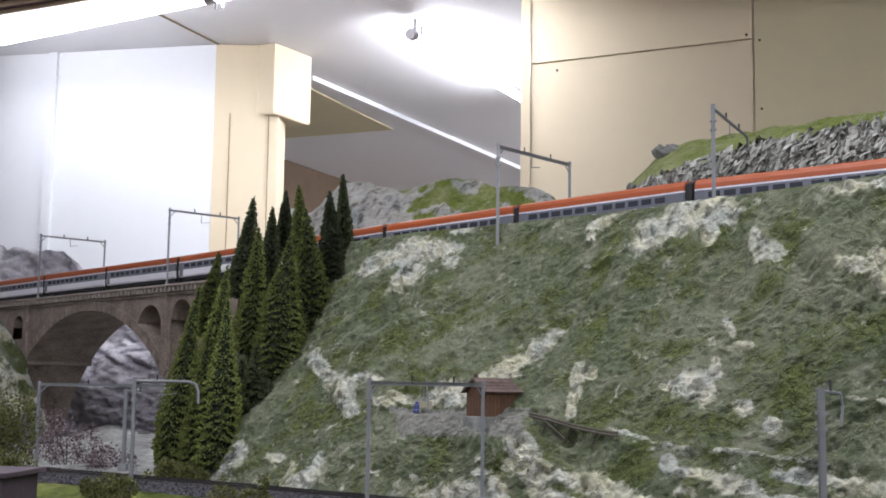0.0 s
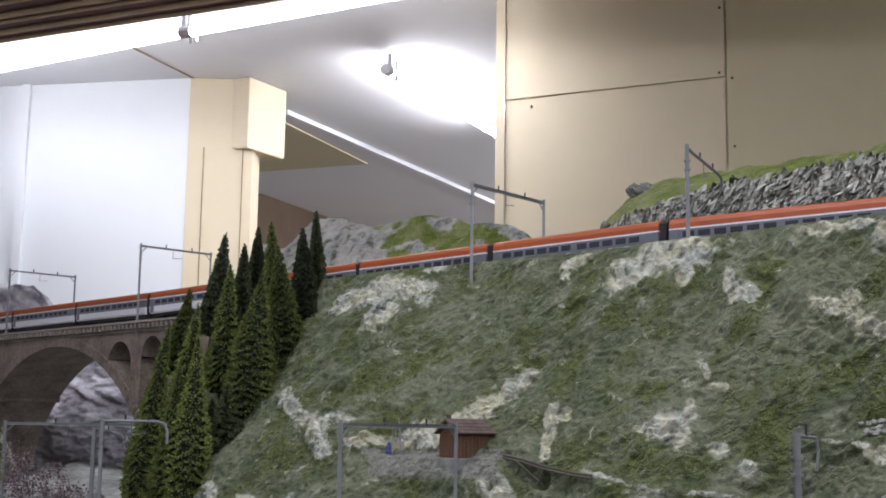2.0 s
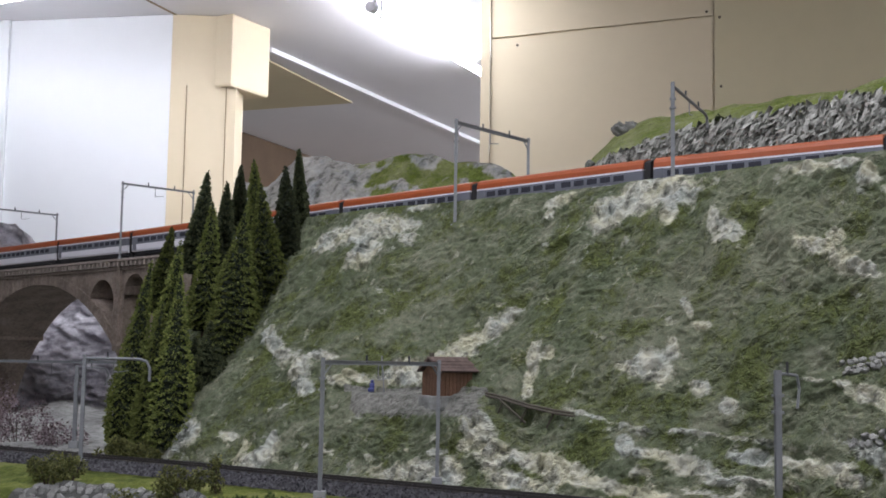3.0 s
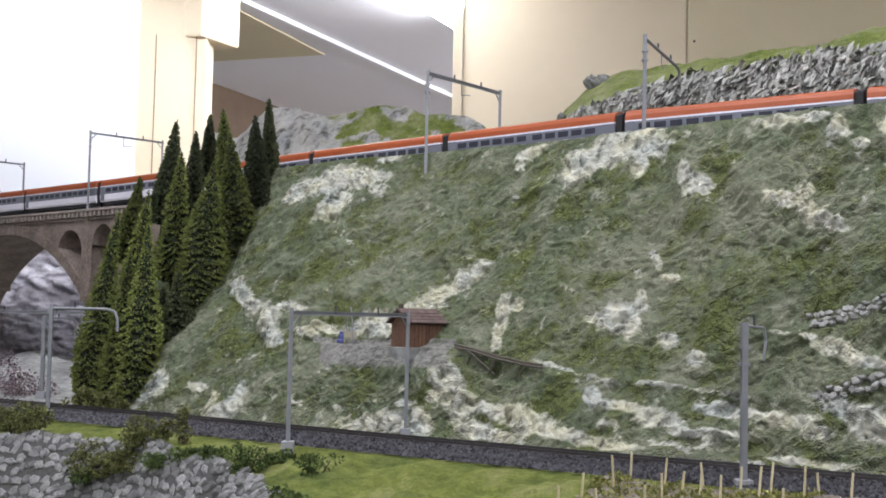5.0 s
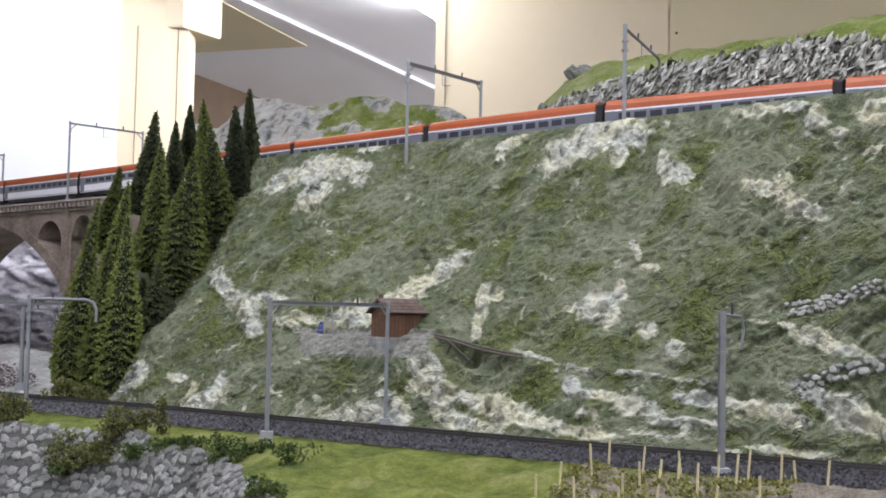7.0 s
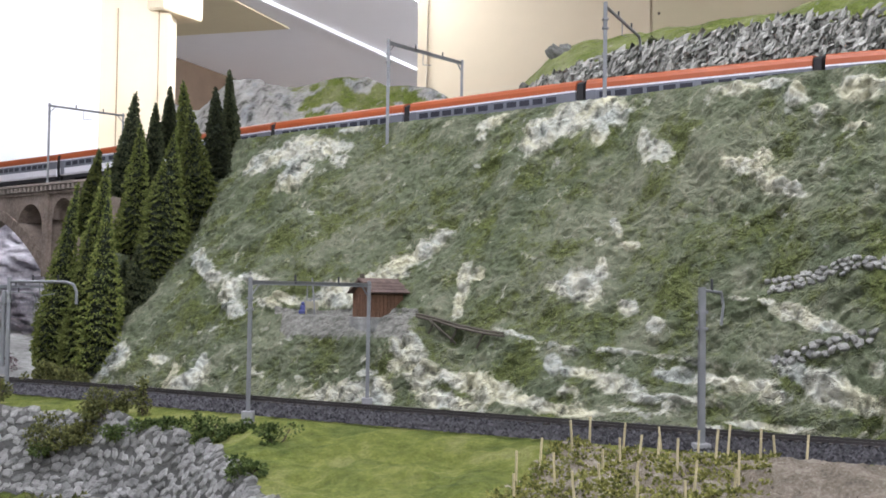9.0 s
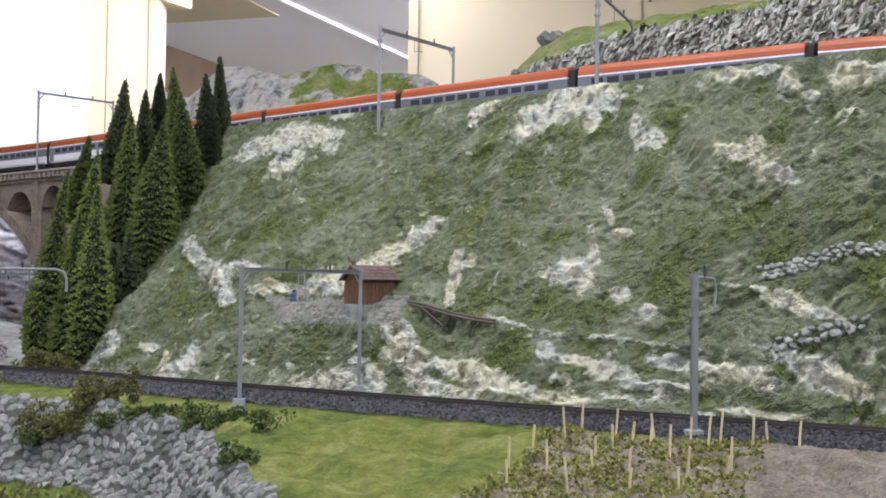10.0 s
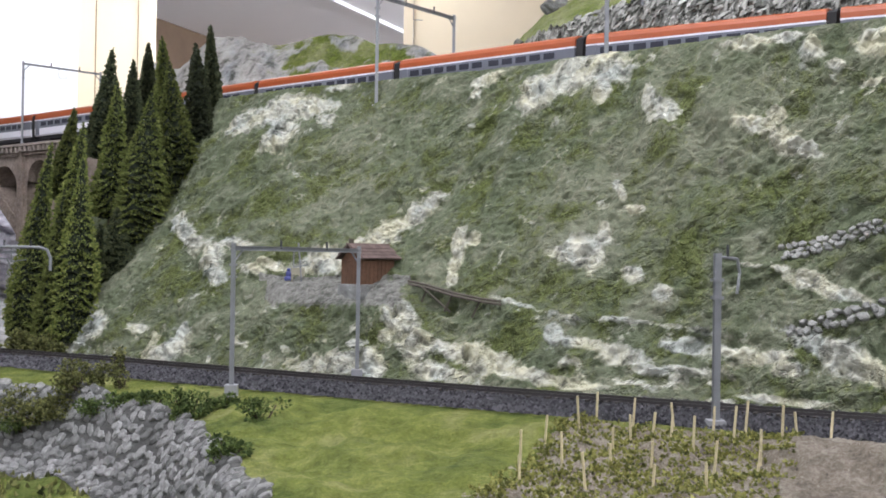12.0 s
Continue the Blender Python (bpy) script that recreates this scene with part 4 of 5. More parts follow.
def build_coach():
    c = thing("train_coach", "orange, white and grey model express train coach on the track", "train", group="express train")
    L = COACH_L - 0.007
    part("lower_side", band("lower_side", [(0.0150, 0.0075), (0.0163, 0.010), (0.0165, 0.0175)], L, M_TWHITE), c, "white lower side panel")
    wb = part("window_band", band("window_band", [(0.0165, 0.0176), (0.0163, 0.0275)], L, M_TGREY), c, "slate grey window band")
    part("white_line", band("white_line", [(0.0164, 0.0276), (0.0163, 0.0290)], L, M_TWHITE), c, "thin white line")
    part("roof", band("roof", [(0.0163, 0.0291), (0.0158, 0.0335), (0.0142, 0.0368), (0.011, 0.0386), (0.006, 0.0394), (0.001, 0.0396)], L, M_ORANGE), c, "orange roof and upper side")
    part("underframe", band("underframe", [(0.0125, 0.0035), (0.0135, 0.0074)], L - 0.01, M_TDARK), c, "dark underframe")
    part("bellows", band("bellows", [(0.0135, 0.006), (0.0145, 0.02), (0.0135, 0.035), (0.008, 0.038)], 0.0075, M_BLACK, COACH_L / 2), c, "black rubber gangway bellows")
    pane = box_mesh("pane", 0.0115, 0.0006, 0.0052, M_GLASS, 0.0002)
    for k in range(11):
        x = -0.083 + k * 0.0155 + (0.004 if k > 5 else 0)
        for y in (-0.0166, 0.0166):
            part("pane", pane, wb, "", (x, y, 0.0204))
    door = box_mesh("coach_door", 0.0085, 0.0006, 0.019, M_TGREY, 0.0002)
    for y in (-0.0166, 0.0166):
        part("coach_door", door, c, "grey door", (-0.0965, y, 0.0088))
    for x in (-0.092, 0.092):
        bm = bmesh.new()
        add_box(bm, 0.028, 0.020, 0.0035, Matrix.Translation((0, 0, 0.001)), 0.0004)
        for dx in (-0.009, 0.009):
            for y in (-0.0085, 0.0085):
                add_rod(bm, (dx, y - 0.001, 0.0045), (dx, y + 0.001, 0.0045), 0.0045, seg=12)
        part("bogie", bm_mesh("bogie", bm, M_TDARK), c, "dark bogie", (x, 0, 0))
    return c


first = build_coach()
s_joint = UPPER.nearest(Vector((-0.001, 1.253, 1.404)))
slots = [s_joint + (k + 0.5) * 0.2150 for k in range(-9, 5)]
slots = [s for s in slots if 0.12 < s < UPPER.length - 0.12]


def coach_pose(s):
    a, b = UPPER.at(s - 0.09)[0], UPPER.at(s + 0.09)[0]
    d = (b - a).normalized()
    y = Vector((0, 0, 1)).cross(d).normalized()
    return Matrix.Translation((a + b) / 2) @ Matrix((d, y, d.cross(y))).transposed().to_4x4()


first.matrix_basis = coach_pose(slots[0])
for s in slots[1:]:
    copy_thing(first, coach_pose(s))


# ---- overhead line masts ----
def add_hbeam(bm, a, b, w=0.0030, t=0.0006):
    """A rolled steel mast of H section."""
    a, b = Vector(a), Vector(b)
    d = b - a
    m = Matrix.Translation(a) @ d.to_track_quat("Z", "Y").to_matrix().to_4x4()
    add_box(bm, w, t, d.length, m @ Matrix.Translation((0, w / 2, 0)))
    add_box(bm, w, t, d.length, m @ Matrix.Translation((0, -w / 2, 0)))
    add_box(bm, t, w, d.length, m)


def hbeam(name, a, b, w=0.0030):
    bm = bmesh.new()
    add_hbeam(bm, a, b, w)
    return bm_mesh(name, bm, M_STEEL)


def portal(near, far, top, label, far_base=None, posts=True, bent=False, w=0.0030, beam_drop=0.0, foot=0.0085):
    """A gantry over the track from the mast at near to that at far."""
    near, far = Vector(near), Vector(far)
    g = thing("catenary_gantry", label, "catenary mast", near, "overhead line gantries")
    o = near
    a, b = Vector((near.x, near.y, top)), Vector((far.x, far.y, top - beam_drop))
    d = (b - a).normalized()
    part("mast", hbeam("mast", Vector((0, 0, 0)), a - o + Vector((0, 0, 0.0035)), w), g)
    part("mast_foot", box_mesh("mast_foot", foot, foot, foot, M_MASTFOOT, 0.0005), g, "pale concrete foot", (0, 0, -0.001))
    if bent:
        bm = bmesh.new()
        pts = [a - o, b - o - d * 0.010, b - o - d * 0.003 + Vector((0, 0, -0.0022)), b - o + Vector((0, 0, -0.009)), far - o]
        for p, q in zip(pts, pts[1:]):
            add_rod(bm, p, q, 0.0014)
        part("bent_beam", bm_mesh("bent_beam", bm, M_STEEL), g)
    else:
        part("crossbeam", hbeam("crossbeam", a - o - d * 0.002, b - o + d * 0.002, w * 0.9), g)
        part("mast", hbeam("mast", far - o, b - o + Vector((0, 0, 0.0035)), w), g)
        part("mast_foot", box_mesh("mast_foot", foot, foot, foot, M_MASTFOOT, 0.0005), g, "pale concrete foot", far - o + Vector((0, 0, -0.001)))
        for p, e in ((a, d), (b, -d)):
            part("brace", rod_mesh("brace", p - o + Vector((0, 0, -0.010)), p - o + e * 0.010, 0.0007, M_STEEL, seg=6), g)
    for k in (0.35, 0.72):
        q = a.lerp(b, k) - o
        part("insulator", rod_mesh("insulator", q, q + Vector((0, 0, 0.006)), 0.0009, M_TDARK, seg=6), g, "dark insulator")
    q = a.lerp(b, 0.45) - o
    part("hanger", rod_mesh("hanger", q, q + Vector((0, 0, -0.013)), 0.0005, M_STEEL, seg=6), g)
    bm = bmesh.new()
    add_rod(bm, q + Vector((0, 0, -0.013)), q + d * 0.014 + Vector((0, 0, -0.011)), 0.0004, seg=6)
    part("registration_arm", bm_mesh("registration_arm", bm, M_STEEL), g)
    for z in (0.012, 0.020):
        part("clamp", box_mesh("clamp", w * 1.7, w * 1.7, 0.0014, M_STEEL), g, "", a - o + Vector((0, 0, -z)))
    return g


def single_mast(near, top, arm, label):
    g = thing("catenary_mast", label, "catenary mast", near)
    o = Vector(near)
    h = top - o.z
    part("mast", hbeam("mast", (0, 0, 0), (0, 0, h), 0.0038), g)
    part("mast_foot", box_mesh("mast_foot", 0.010, 0.010, 0.008, M_MASTFOOT, 0.0006), g, "pale concrete foot")
    bm = bmesh.new()
    arm = Vector(arm)
    tip = Vector((0, 0, h - 0.003)) + arm
    for p, q in (((0, 0, h - 0.002), tip), (tip, tip + arm * 0.12 + Vector((0, 0, -0.008))), (tip + arm * 0.12 + Vector((0, 0, -0.008)), tip + Vector((0, 0, -0.020)))):
        add_rod(bm, p, q, 0.0009, seg=6)
    part("cantilever", bm_mesh("cantilever", bm, M_STEEL), g)
    part("insulator", rod_mesh("insulator", (arm.x * 0.5, arm.y * 0.5, h - 0.002), (arm.x * 0.5, arm.y * 0.5, h + 0.005), 0.0008, M_TDARK, seg=6), g, "dark insulator")
    for z in (0.016, 0.026):
        part("clamp", box_mesh("clamp", 0.0062, 0.0062, 0.0018, M_STEEL), g, "", (0, 0, h - z))
    return g


portal((-0.116, 0.874, 1.1545), (-0.036, 0.98, 1.156), 1.2535, "grey steel gantry spanning the lower track", w=0.0028)
single_mast((0.175, 0.732, 1.152), 1.2535, (0.014, 0.010, 0), "grey steel mast with a short arm beside the lower track")
portal((-0.030, 1.200, 1.385), (0.046, 1.300, 1.400), 1.4955, "grey steel gantry over the hilltop line")
portal((0.161, 1.040, 1.400), (0.214, 1.165, 1.485), 1.4975, "grey gantry with a bent tubular end on the hilltop", bent=True)
for sn, zt in ((-0.4068, 0.2458), (0.0101, 0.2477)):
    a, b = on_bridge(sn, 0.1415, -0.004), on_bridge(sn, 0.1415, 0.112)
    portal(a, b, 1.25 + zt, "slim grey gantry standing on the viaduct", w=0.0022, foot=0.004)
portal((-0.374, 1.132, 1.152), (-0.311, 1.128, 1.233), 1.2535, "grey gantry with a bent tubular end beside the trees", bent=True)
portal((-0.535, 1.300, 1.152), (-0.400, 1.36, 1.15), 1.249, "grey gantry over the lower line by the gorge", w=0.0026)
single_mast((-0.47, 1.40, 1.15), 1.245, (0.03, 0.01, 0), "grey mast by the gorge")


# ---- trees and shrubs ----
def fir_mesh(seed, h, r):
    """A slim flocked conifer crown: layered drooping tufts round a cone."""
    rng = random.Random(seed)
    pts = []
    n = 9500
    lean = rng.uniform(0, 6.3)

    def phase(z, a):
        return z * 112 + 0.30 * math.sin(a * 2 + seed) + 0.30 * math.sin(a * 5 + 2 * seed) + 0.15 * math.sin(a * 11 + seed) + 0.9 * noise.noise(Vector((math.cos(a) * 2, math.sin(a) * 2, z * 60 + 3 * seed)))

    def radius(k, a):
        z = k * h
        # drooping tiers, each widest at its lower edge
        tier = phase(z, a) % 1.0
        prof = min(1.0, (1 - k) * 1.32) ** 0.92 * (0.84 + 0.16 * smooth(0, 0.10, k)) + 0.10 * math.sqrt(max(1 - k, 0))
        lump = 1 + 0.30 * noise.noise(Vector((math.cos(a + lean) * 1.5, math.sin(a + lean) * 1.5, z * 38 + seed)))
        return r * prof * (1.14 - 0.50 * tier) * lump

    for i in range(n):
        k = 1 - math.sqrt(rng.random()) * 0.99
        a = rng.uniform(0, 2 * math.pi)
        if phase(k * h, a) % 1.0 > 0.55 and rng.random() < 0.88:
            continue
        rr = radius(k, a) * rng.uniform(0.88, 1.06)
        p = Vector((math.cos(a) * rr, math.sin(a) * rr, k * h))
        pts.append((p, (Vector((math.cos(a), math.sin(a), rng.uniform(-0.35, 0.35)))).normalized()))
    crown = clumps(pts, 0.0021, rng)
    v, f = [], []
    # dense inner body of the crown, dark to paint the shade between tiers
    base, rings, seg = len(v), 90, 16
    for j in range(rings):
        for i in range(seg):
            a, k = 2 * math.pi * i / seg, j / (rings - 1) * 0.985
            rr = radius(k, a) * 0.80
            v.append(Vector((math.cos(a) * rr, math.sin(a) * rr, k * h)))
    f += [(base + j * seg + i, base + j * seg + (i + 1) % seg, base + (j + 1) * seg + (i + 1) % seg, base + (j + 1) * seg + i) for j in range(rings - 1) for i in range(seg)]
    return crown, (v, f)


# x, y, z of the foot, height, radius, lean, dark
FIRS = [(-0.212, 1.376, 1.41, 0.089, 0.0105, -0.03, 1), (-0.219, 1.342, 1.356, 0.119, 0.0180, -0.05, 1), (-0.259, 1.381, 1.371, 0.116, 0.016, -0.07, 0), (-0.234, 1.317, 1.318, 0.133, 0.0232, -0.10, 0), (-0.297, 1.372, 1.357, 0.102, 0.0147, 0.0, 1),
        (-0.291, 1.422, 1.408, 0.078, 0.0112, 0.0, 1), (-0.336, 1.392, 1.358, 0.117, 0.0175, 0.11, 1), (-0.306, 1.319, 1.291, 0.138, 0.019, 0.04, 0), (-0.268, 1.275, 1.264, 0.15, 0.0270, 0.08, 0), (-0.294, 1.328, 1.304, 0.089, 0.0142, 0.01, 1)]
FIRS += [(-0.37, 1.362, 1.311, 0.095, 0.0139, 0.15, 0), (-0.371, 1.241, 1.172, 0.186, 0.0190, 0.14, 0), (-0.344, 1.295, 1.242, 0.141, 0.0186, 0.11, 0), (-0.313, 1.216, 1.170, 0.172, 0.0237, 0.03, 0), (-0.337, 1.221, 1.168, 0.145, 0.0180, 0.07, 0),
         # these three short dark ones are added to fill in shade low between crowns
         (-0.284, 1.256, 1.226, 0.069, 0.0192, 0.01, 1), (-0.255, 1.322, 1.280, 0.070, 0.0214, -0.02, 1), (-0.303, 1.264, 1.205, 0.073, 0.0205, 0.02, 1)]
for k, (x, y, z, h, r, lean, dark) in enumerate(FIRS):
    t = thing("conifer", "dark slim flocked model conifer on the slope, the three shortest added to fill shade" if dark else "green slim flocked model conifer on the slope", "tree", (x, y, z - 0.006), "slim conifers")
    outer, inner = fir_mesh(k + 11, h + 0.006, r * 0.84)
    part("crown", mesh_of("crown", *outer, M_LEAFS[dark]), t)
    part("crown_core", mesh_of("crown_core", *inner, M_GAP_SHADE), t, "inner crown body coloured dark for the shade between tiers")
    part("trunk", rod_mesh("trunk", (0, 0, -0.05), (0, 0, h * 0.9), 0.0026, M_TRUNK, 0.0006), t)
    t.rotation_euler = (random.Random(k).uniform(-0.03, 0.03), lean, 0)


def shrub(x, y, z, rx, rz, count, material, label, seed, size=0.004, twigs=True):
    rng = random.Random(seed)
    pts = []
    cores = [(Vector((rng.uniform(-1, 1) * rx * 0.7, rng.uniform(-1, 1) * rx * 0.5, rng.uniform(0.2, 0.8) * rz)), rng.uniform(0.3, 0.55)) for _ in range(7)]
    for _ in range(count):
        c, k = rng.choice(cores)
        d = Vector((rng.gauss(0, 1), rng.gauss(0, 1), rng.gauss(0, 1))).normalized()
        p = c + Vector((d.x * rx, d.y * rx, d.z * rz)) * k * rng.uniform(0.5, 1.1)
        p.z = max(p.z, -0.002)
        pts.append((p, d))
    t = thing("shrub", label, "shrub", (x, y, z), "model shrubs")
    part("foliage", mesh_of("foliage", *clumps(pts, size, rng), material), t)
    bm = bmesh.new()
    for c, k in cores[:5]:
        add_rod(bm, (0, 0, -0.004), c, 0.0009, 0.0004, 5)
    part("twigs", bm_mesh("twigs", bm, M_TRUNK), t)
    return t


def ground_at(x, y):
    return front_height(x, y)[0]


DRY = "ragged olive model shrub above the stone revetment"
GRN = "small dark green model shrub on the grass"
for k, (x, y, rx, rz, n, m, lab) in enumerate([
        (-0.262, 0.930, 0.028, 0.022, 1100, M_DRYSHRUB, DRY), (-0.228, 0.925, 0.020, 0.022, 700, M_DRYSHRUB, DRY), (-0.335, 0.985, 0.022, 0.026, 600, M_DRYSHRUB, DRY),
        (-0.365, 1.02, 0.02, 0.03, 600, M_DRYSHRUB, DRY), (-0.199, 0.915, 0.007, 0.030, 220, M_DRYSHRUB, DRY), (-0.19, 0.885, 0.014, 0.010, 300, M_SHRUB, GRN), (-0.215, 0.900, 0.016, 0.012, 300, M_SHRUB, GRN),
        (-0.165, 0.865, 0.012, 0.011, 260, M_SHRUB, GRN), (-0.138, 0.835, 0.018, 0.020, 520, M_SHRUB, GRN), (-0.118, 0.850, 0.012, 0.012, 260, M_SHRUB, GRN), (-0.085, 0.79, 0.016, 0.014, 200, M_SHRUB, GRN),
        (-0.095, 0.715, 0.016, 0.012, 350, M_SHRUB, GRN), (-0.27, 0.93, 0.02, 0.016, 400, M_SHRUB, GRN)]):
    shrub(x, y, ground_at(x, y) - 0.001, rx * 0.92, rz * 0.85, int(n * 1.7), m, lab, k + 70, 0.0017)
for k, (x, y, z, rx, rz, n, m, lab) in enumerate([
        (-0.515, 1.17, 1.15, 0.034, 0.10, 1800, M_DRYSHRUB, "tall olive model bush by the gorge"), (-0.50, 1.12, 1.145, 0.03, 0.03, 900, M_DRYSHRUB, "olive model bush beside the lower line"),
        (-0.62, 1.62, 1.13, 0.04, 0.075, 900, M_REDSHRUB, "red-brown model bush in the gorge"),
        (-0.53, 1.52, 1.12, 0.04, 0.05, 800, M_REDSHRUB, "red-brown model bush in the gorge"), (-0.74, 1.75, 1.13, 0.07, 0.09, 1200, M_REDSHRUB, "red-brown model bush in the gorge"),
        (0.088, 1.262, 1.412, 0.022, 0.030, 700, M_LEAFS[1], "dark green bush at the end of the rock bank"), (0.228, 1.168, 1.482, 0.010, 0.014, 300, M_LEAFS[1], "dark bush on the rock rim"),
        (-0.366, 1.200, 1.150, 0.020, 0.022, 420, M_DRYSHRUB, "dry undergrowth below the conifers"), (-0.340, 1.192, 1.150, 0.018, 0.020, 420, M_DRYSHRUB, "dry undergrowth below the conifers"), (-0.322, 1.182, 1.150, 0.012, 0.016, 240, M_DRYSHRUB, "dry undergrowth below the conifers"),
        (0.40, 1.075, 1.475, 0.02, 0.02, 400, M_LEAFS[1], "dark bush on the rock rim")]):
    shrub(x, y, z, rx, rz, int(n * 2.2), m, lab, k + 170, 0.0022)


# ---- hut, yard and path ----
hut = thing("wooden_hut", "small brown wooden hut with a shingled gable roof on a terrace", "hut", (-0.0305, 1.033, 1.2272))
hut.rotation_euler = (0, 0, radians(40))
HW, HD, HH = 0.0335, 0.026, 0.0190
bm = bmesh.new()
f = bm.faces.new([bm.verts.new((-HW / 2, y, z)) for y, z in ((-HD / 2, 0), (HD / 2, 0), (HD / 2, HH), (0, HH + 0.011), (-HD / 2, HH))])
r = bmesh.ops.extrude_face_region(bm, geom=[f])
bmesh.ops.translate(bm, vec=(HW, 0, 0), verts=[v for v in r["geom"] if isinstance(v, bmesh.types.BMVert)])
part("hut_wall", bm_mesh("hut_wall", bm, M_HUT), hut)
plank = box_mesh("plank", 0.0036, 0.0008, HH, M_HUT, 0.0002)
for i in range(8):
    part("plank", plank, hut, "", (-HW / 2 + 0.0022 + i * 0.0039, -HD / 2 - 0.0003, 0))
for i in range(5):
    part("plank", plank, hut, "", Matrix.Translation((-HW / 2 - 0.0003, -HD / 2 + 0.003 + i * 0.0041, 0)) @ Matrix.Rotation(radians(90), 4, "Z"))
for sgn in (-1, 1):
    roof = part("roof", box_mesh("roof", HW + 0.008, 0.0185, 0.0014, M_ROOF, 0.0003), hut, "dark red-brown shingle roof",
                Matrix.Translation((0, sgn * 0.0080, HH + 0.0058)) @ Matrix.Rotation(sgn * -radians(36), 4, "X"))
    row = box_mesh("shingle", 0.0050, 0.0062, 0.0007, M_ROOF, 0.0001)
    for j in range(4):
        for i in range(8):
            part("shingle", row, roof, "", Matrix.Translation((-HW / 2 - 0.0012 + (i + 0.5 * (j % 2)) * 0.0049, sgn * (-0.0068 + j * 0.0045), 0.0013)) @ Matrix.Rotation(0.08 * sgn, 4, "X"))
part("ridge", rod_mesh("ridge", (-HW / 2 - 0.005, 0, HH + 0.0125), (HW / 2 + 0.005, 0, HH + 0.0125), 0.0011, M_ROOF), hut)
part("chimney", box_mesh("chimney", 0.003, 0.003, 0.010, M_LOG), hut, "", (-0.014, 0.004, HH + 0.007))
part("plinth", box_mesh("plinth", HW + 0.004, HD + 0.005, 0.012, M_ROCK, 0.0006), hut, "pale stone plinth", (0, 0, -0.012))

def surface_y(x, z):
    """The hillside's depth at a place and height."""
    best = min(((hill_base(u, (z - 1.155) / 0.263), u) for u in np.linspace(0, 1, 201)), key=lambda q: abs(q[0].x - x))
    return hill_point(best[1], (z - 1.155) / 0.263)[0].y


YZ = 1.2290
# seated figurine as one plain shape, with a bench added for a pale rock
bm = bmesh.new()
add_box(bm, 0.0075, 0.006, 0.006, Matrix(), 0.0016)
add_box(bm, 0.0055, 0.0045, 0.008, Matrix.Translation((0.0005, 0.001, 0.005)), 0.0016)
bmesh.ops.create_icosphere(bm, subdivisions=2, radius=0.0022, matrix=Matrix.Translation((0.0005, 0.001, 0.0150)))
fig = tagged(new("figurine", bm_mesh("figurine", bm, M_CLOTH, True)), "tiny blue painted model figurine on the yard", "figurine")
fig.scale = (0.8, 0.8, 0.62)
fig.location = (-0.099, surface_y(-0.099, YZ) - 0.005, YZ - 0.001)
bench = thing("bench", "tiny pale yellow bench shape added in place of a pale rock on the yard", "bench", (-0.091, surface_y(-0.091, YZ) - 0.004, YZ - 0.001))
part("seat", box_mesh("seat", 0.010, 0.004, 0.0012, M_YELLOW, 0.0002), bench, "", (0, 0, 0.005))
part("backrest", box_mesh("backrest", 0.010, 0.0009, 0.005, M_YELLOW, 0.0002), bench, "", (0, 0.002, 0.006))
for x in (-0.0042, 0.0042):
    part("leg", box_mesh("leg", 0.0012, 0.004, 0.005, M_YELLOW), bench, "", (x, 0, 0))
post = thing("signal_post", "thin pale post on the yard", "post", (-0.087, surface_y(-0.087, YZ) - 0.003, YZ - 0.001))
part("pole", rod_mesh("pole", (0, 0, 0), (-0.003, 0, 0.032), 0.0008, M_STEEL), post)
part("plate", box_mesh("plate", 0.005, 0.001, 0.007, M_YELLOW, 0.0003), post, "pale plate", (0, 0, 0.004))


# a little log bridge along the slope
logs = thing("log_bridge", "weathered log footbridge across a gully on the slope", "footbridge", (0.02, surface_y(0.02, 1.224), 1.224))
LB = logs.location.copy()
log_line = [(0.002, 1.2305), (0.018, 1.2275), (0.036, 1.2225), (0.056, 1.219), (0.070, 1.2175)]
for off in (0.0, 0.005):
    bm = bmesh.new()
    for (x0, z0), (x1, z1) in zip(log_line, log_line[1:]):
        add_rod(bm, Vector((x0, surface_y(x0, z0) - 0.008 - off, z0 - off * 0.4)) - LB, Vector((x1, surface_y(x1, z1) - 0.008 - off, z1 - off * 0.4)) - LB, 0.0010, seg=7)
    part("log", bm_mesh("log", bm, M_LOG), logs)
for (x0, z0) in log_line[1:-1]:
    part("support", rod_mesh("support", Vector((x0, surface_y(x0, z0) - 0.009, z0)) - LB, Vector((x0 - 0.006, surface_y(x0, z0) - 0.004, z0 - 0.014)) - LB, 0.0008, M_LOG, seg=6), logs)
part("log", rod_mesh("log", Vector((0.012, surface_y(0.012, 1.227) - 0.008, 1.227)) - LB, Vector((0.034, surface_y(0.034, 1.209) - 0.006, 1.208)) - LB, 0.0009, M_LOG, seg=7), logs)

# ---- vines, stakes and revetment stones ----
rng = random.Random(21)
stake_mesh = rod_mesh("stake_pole", (0, 0, -0.003), (0, 0, 0.025), 0.00075, M_STAKE, 0.0007, 7)
rows = [((0.112, 0.738), (0.222, 0.680), 7), ((0.100, 0.715), (0.19, 0.67), 5), ((0.080, 0.700), (0.175, 0.645), 5), ((0.062, 0.668), (0.165, 0.615), 6), ((0.050, 0.64), (0.14, 0.595), 4)]
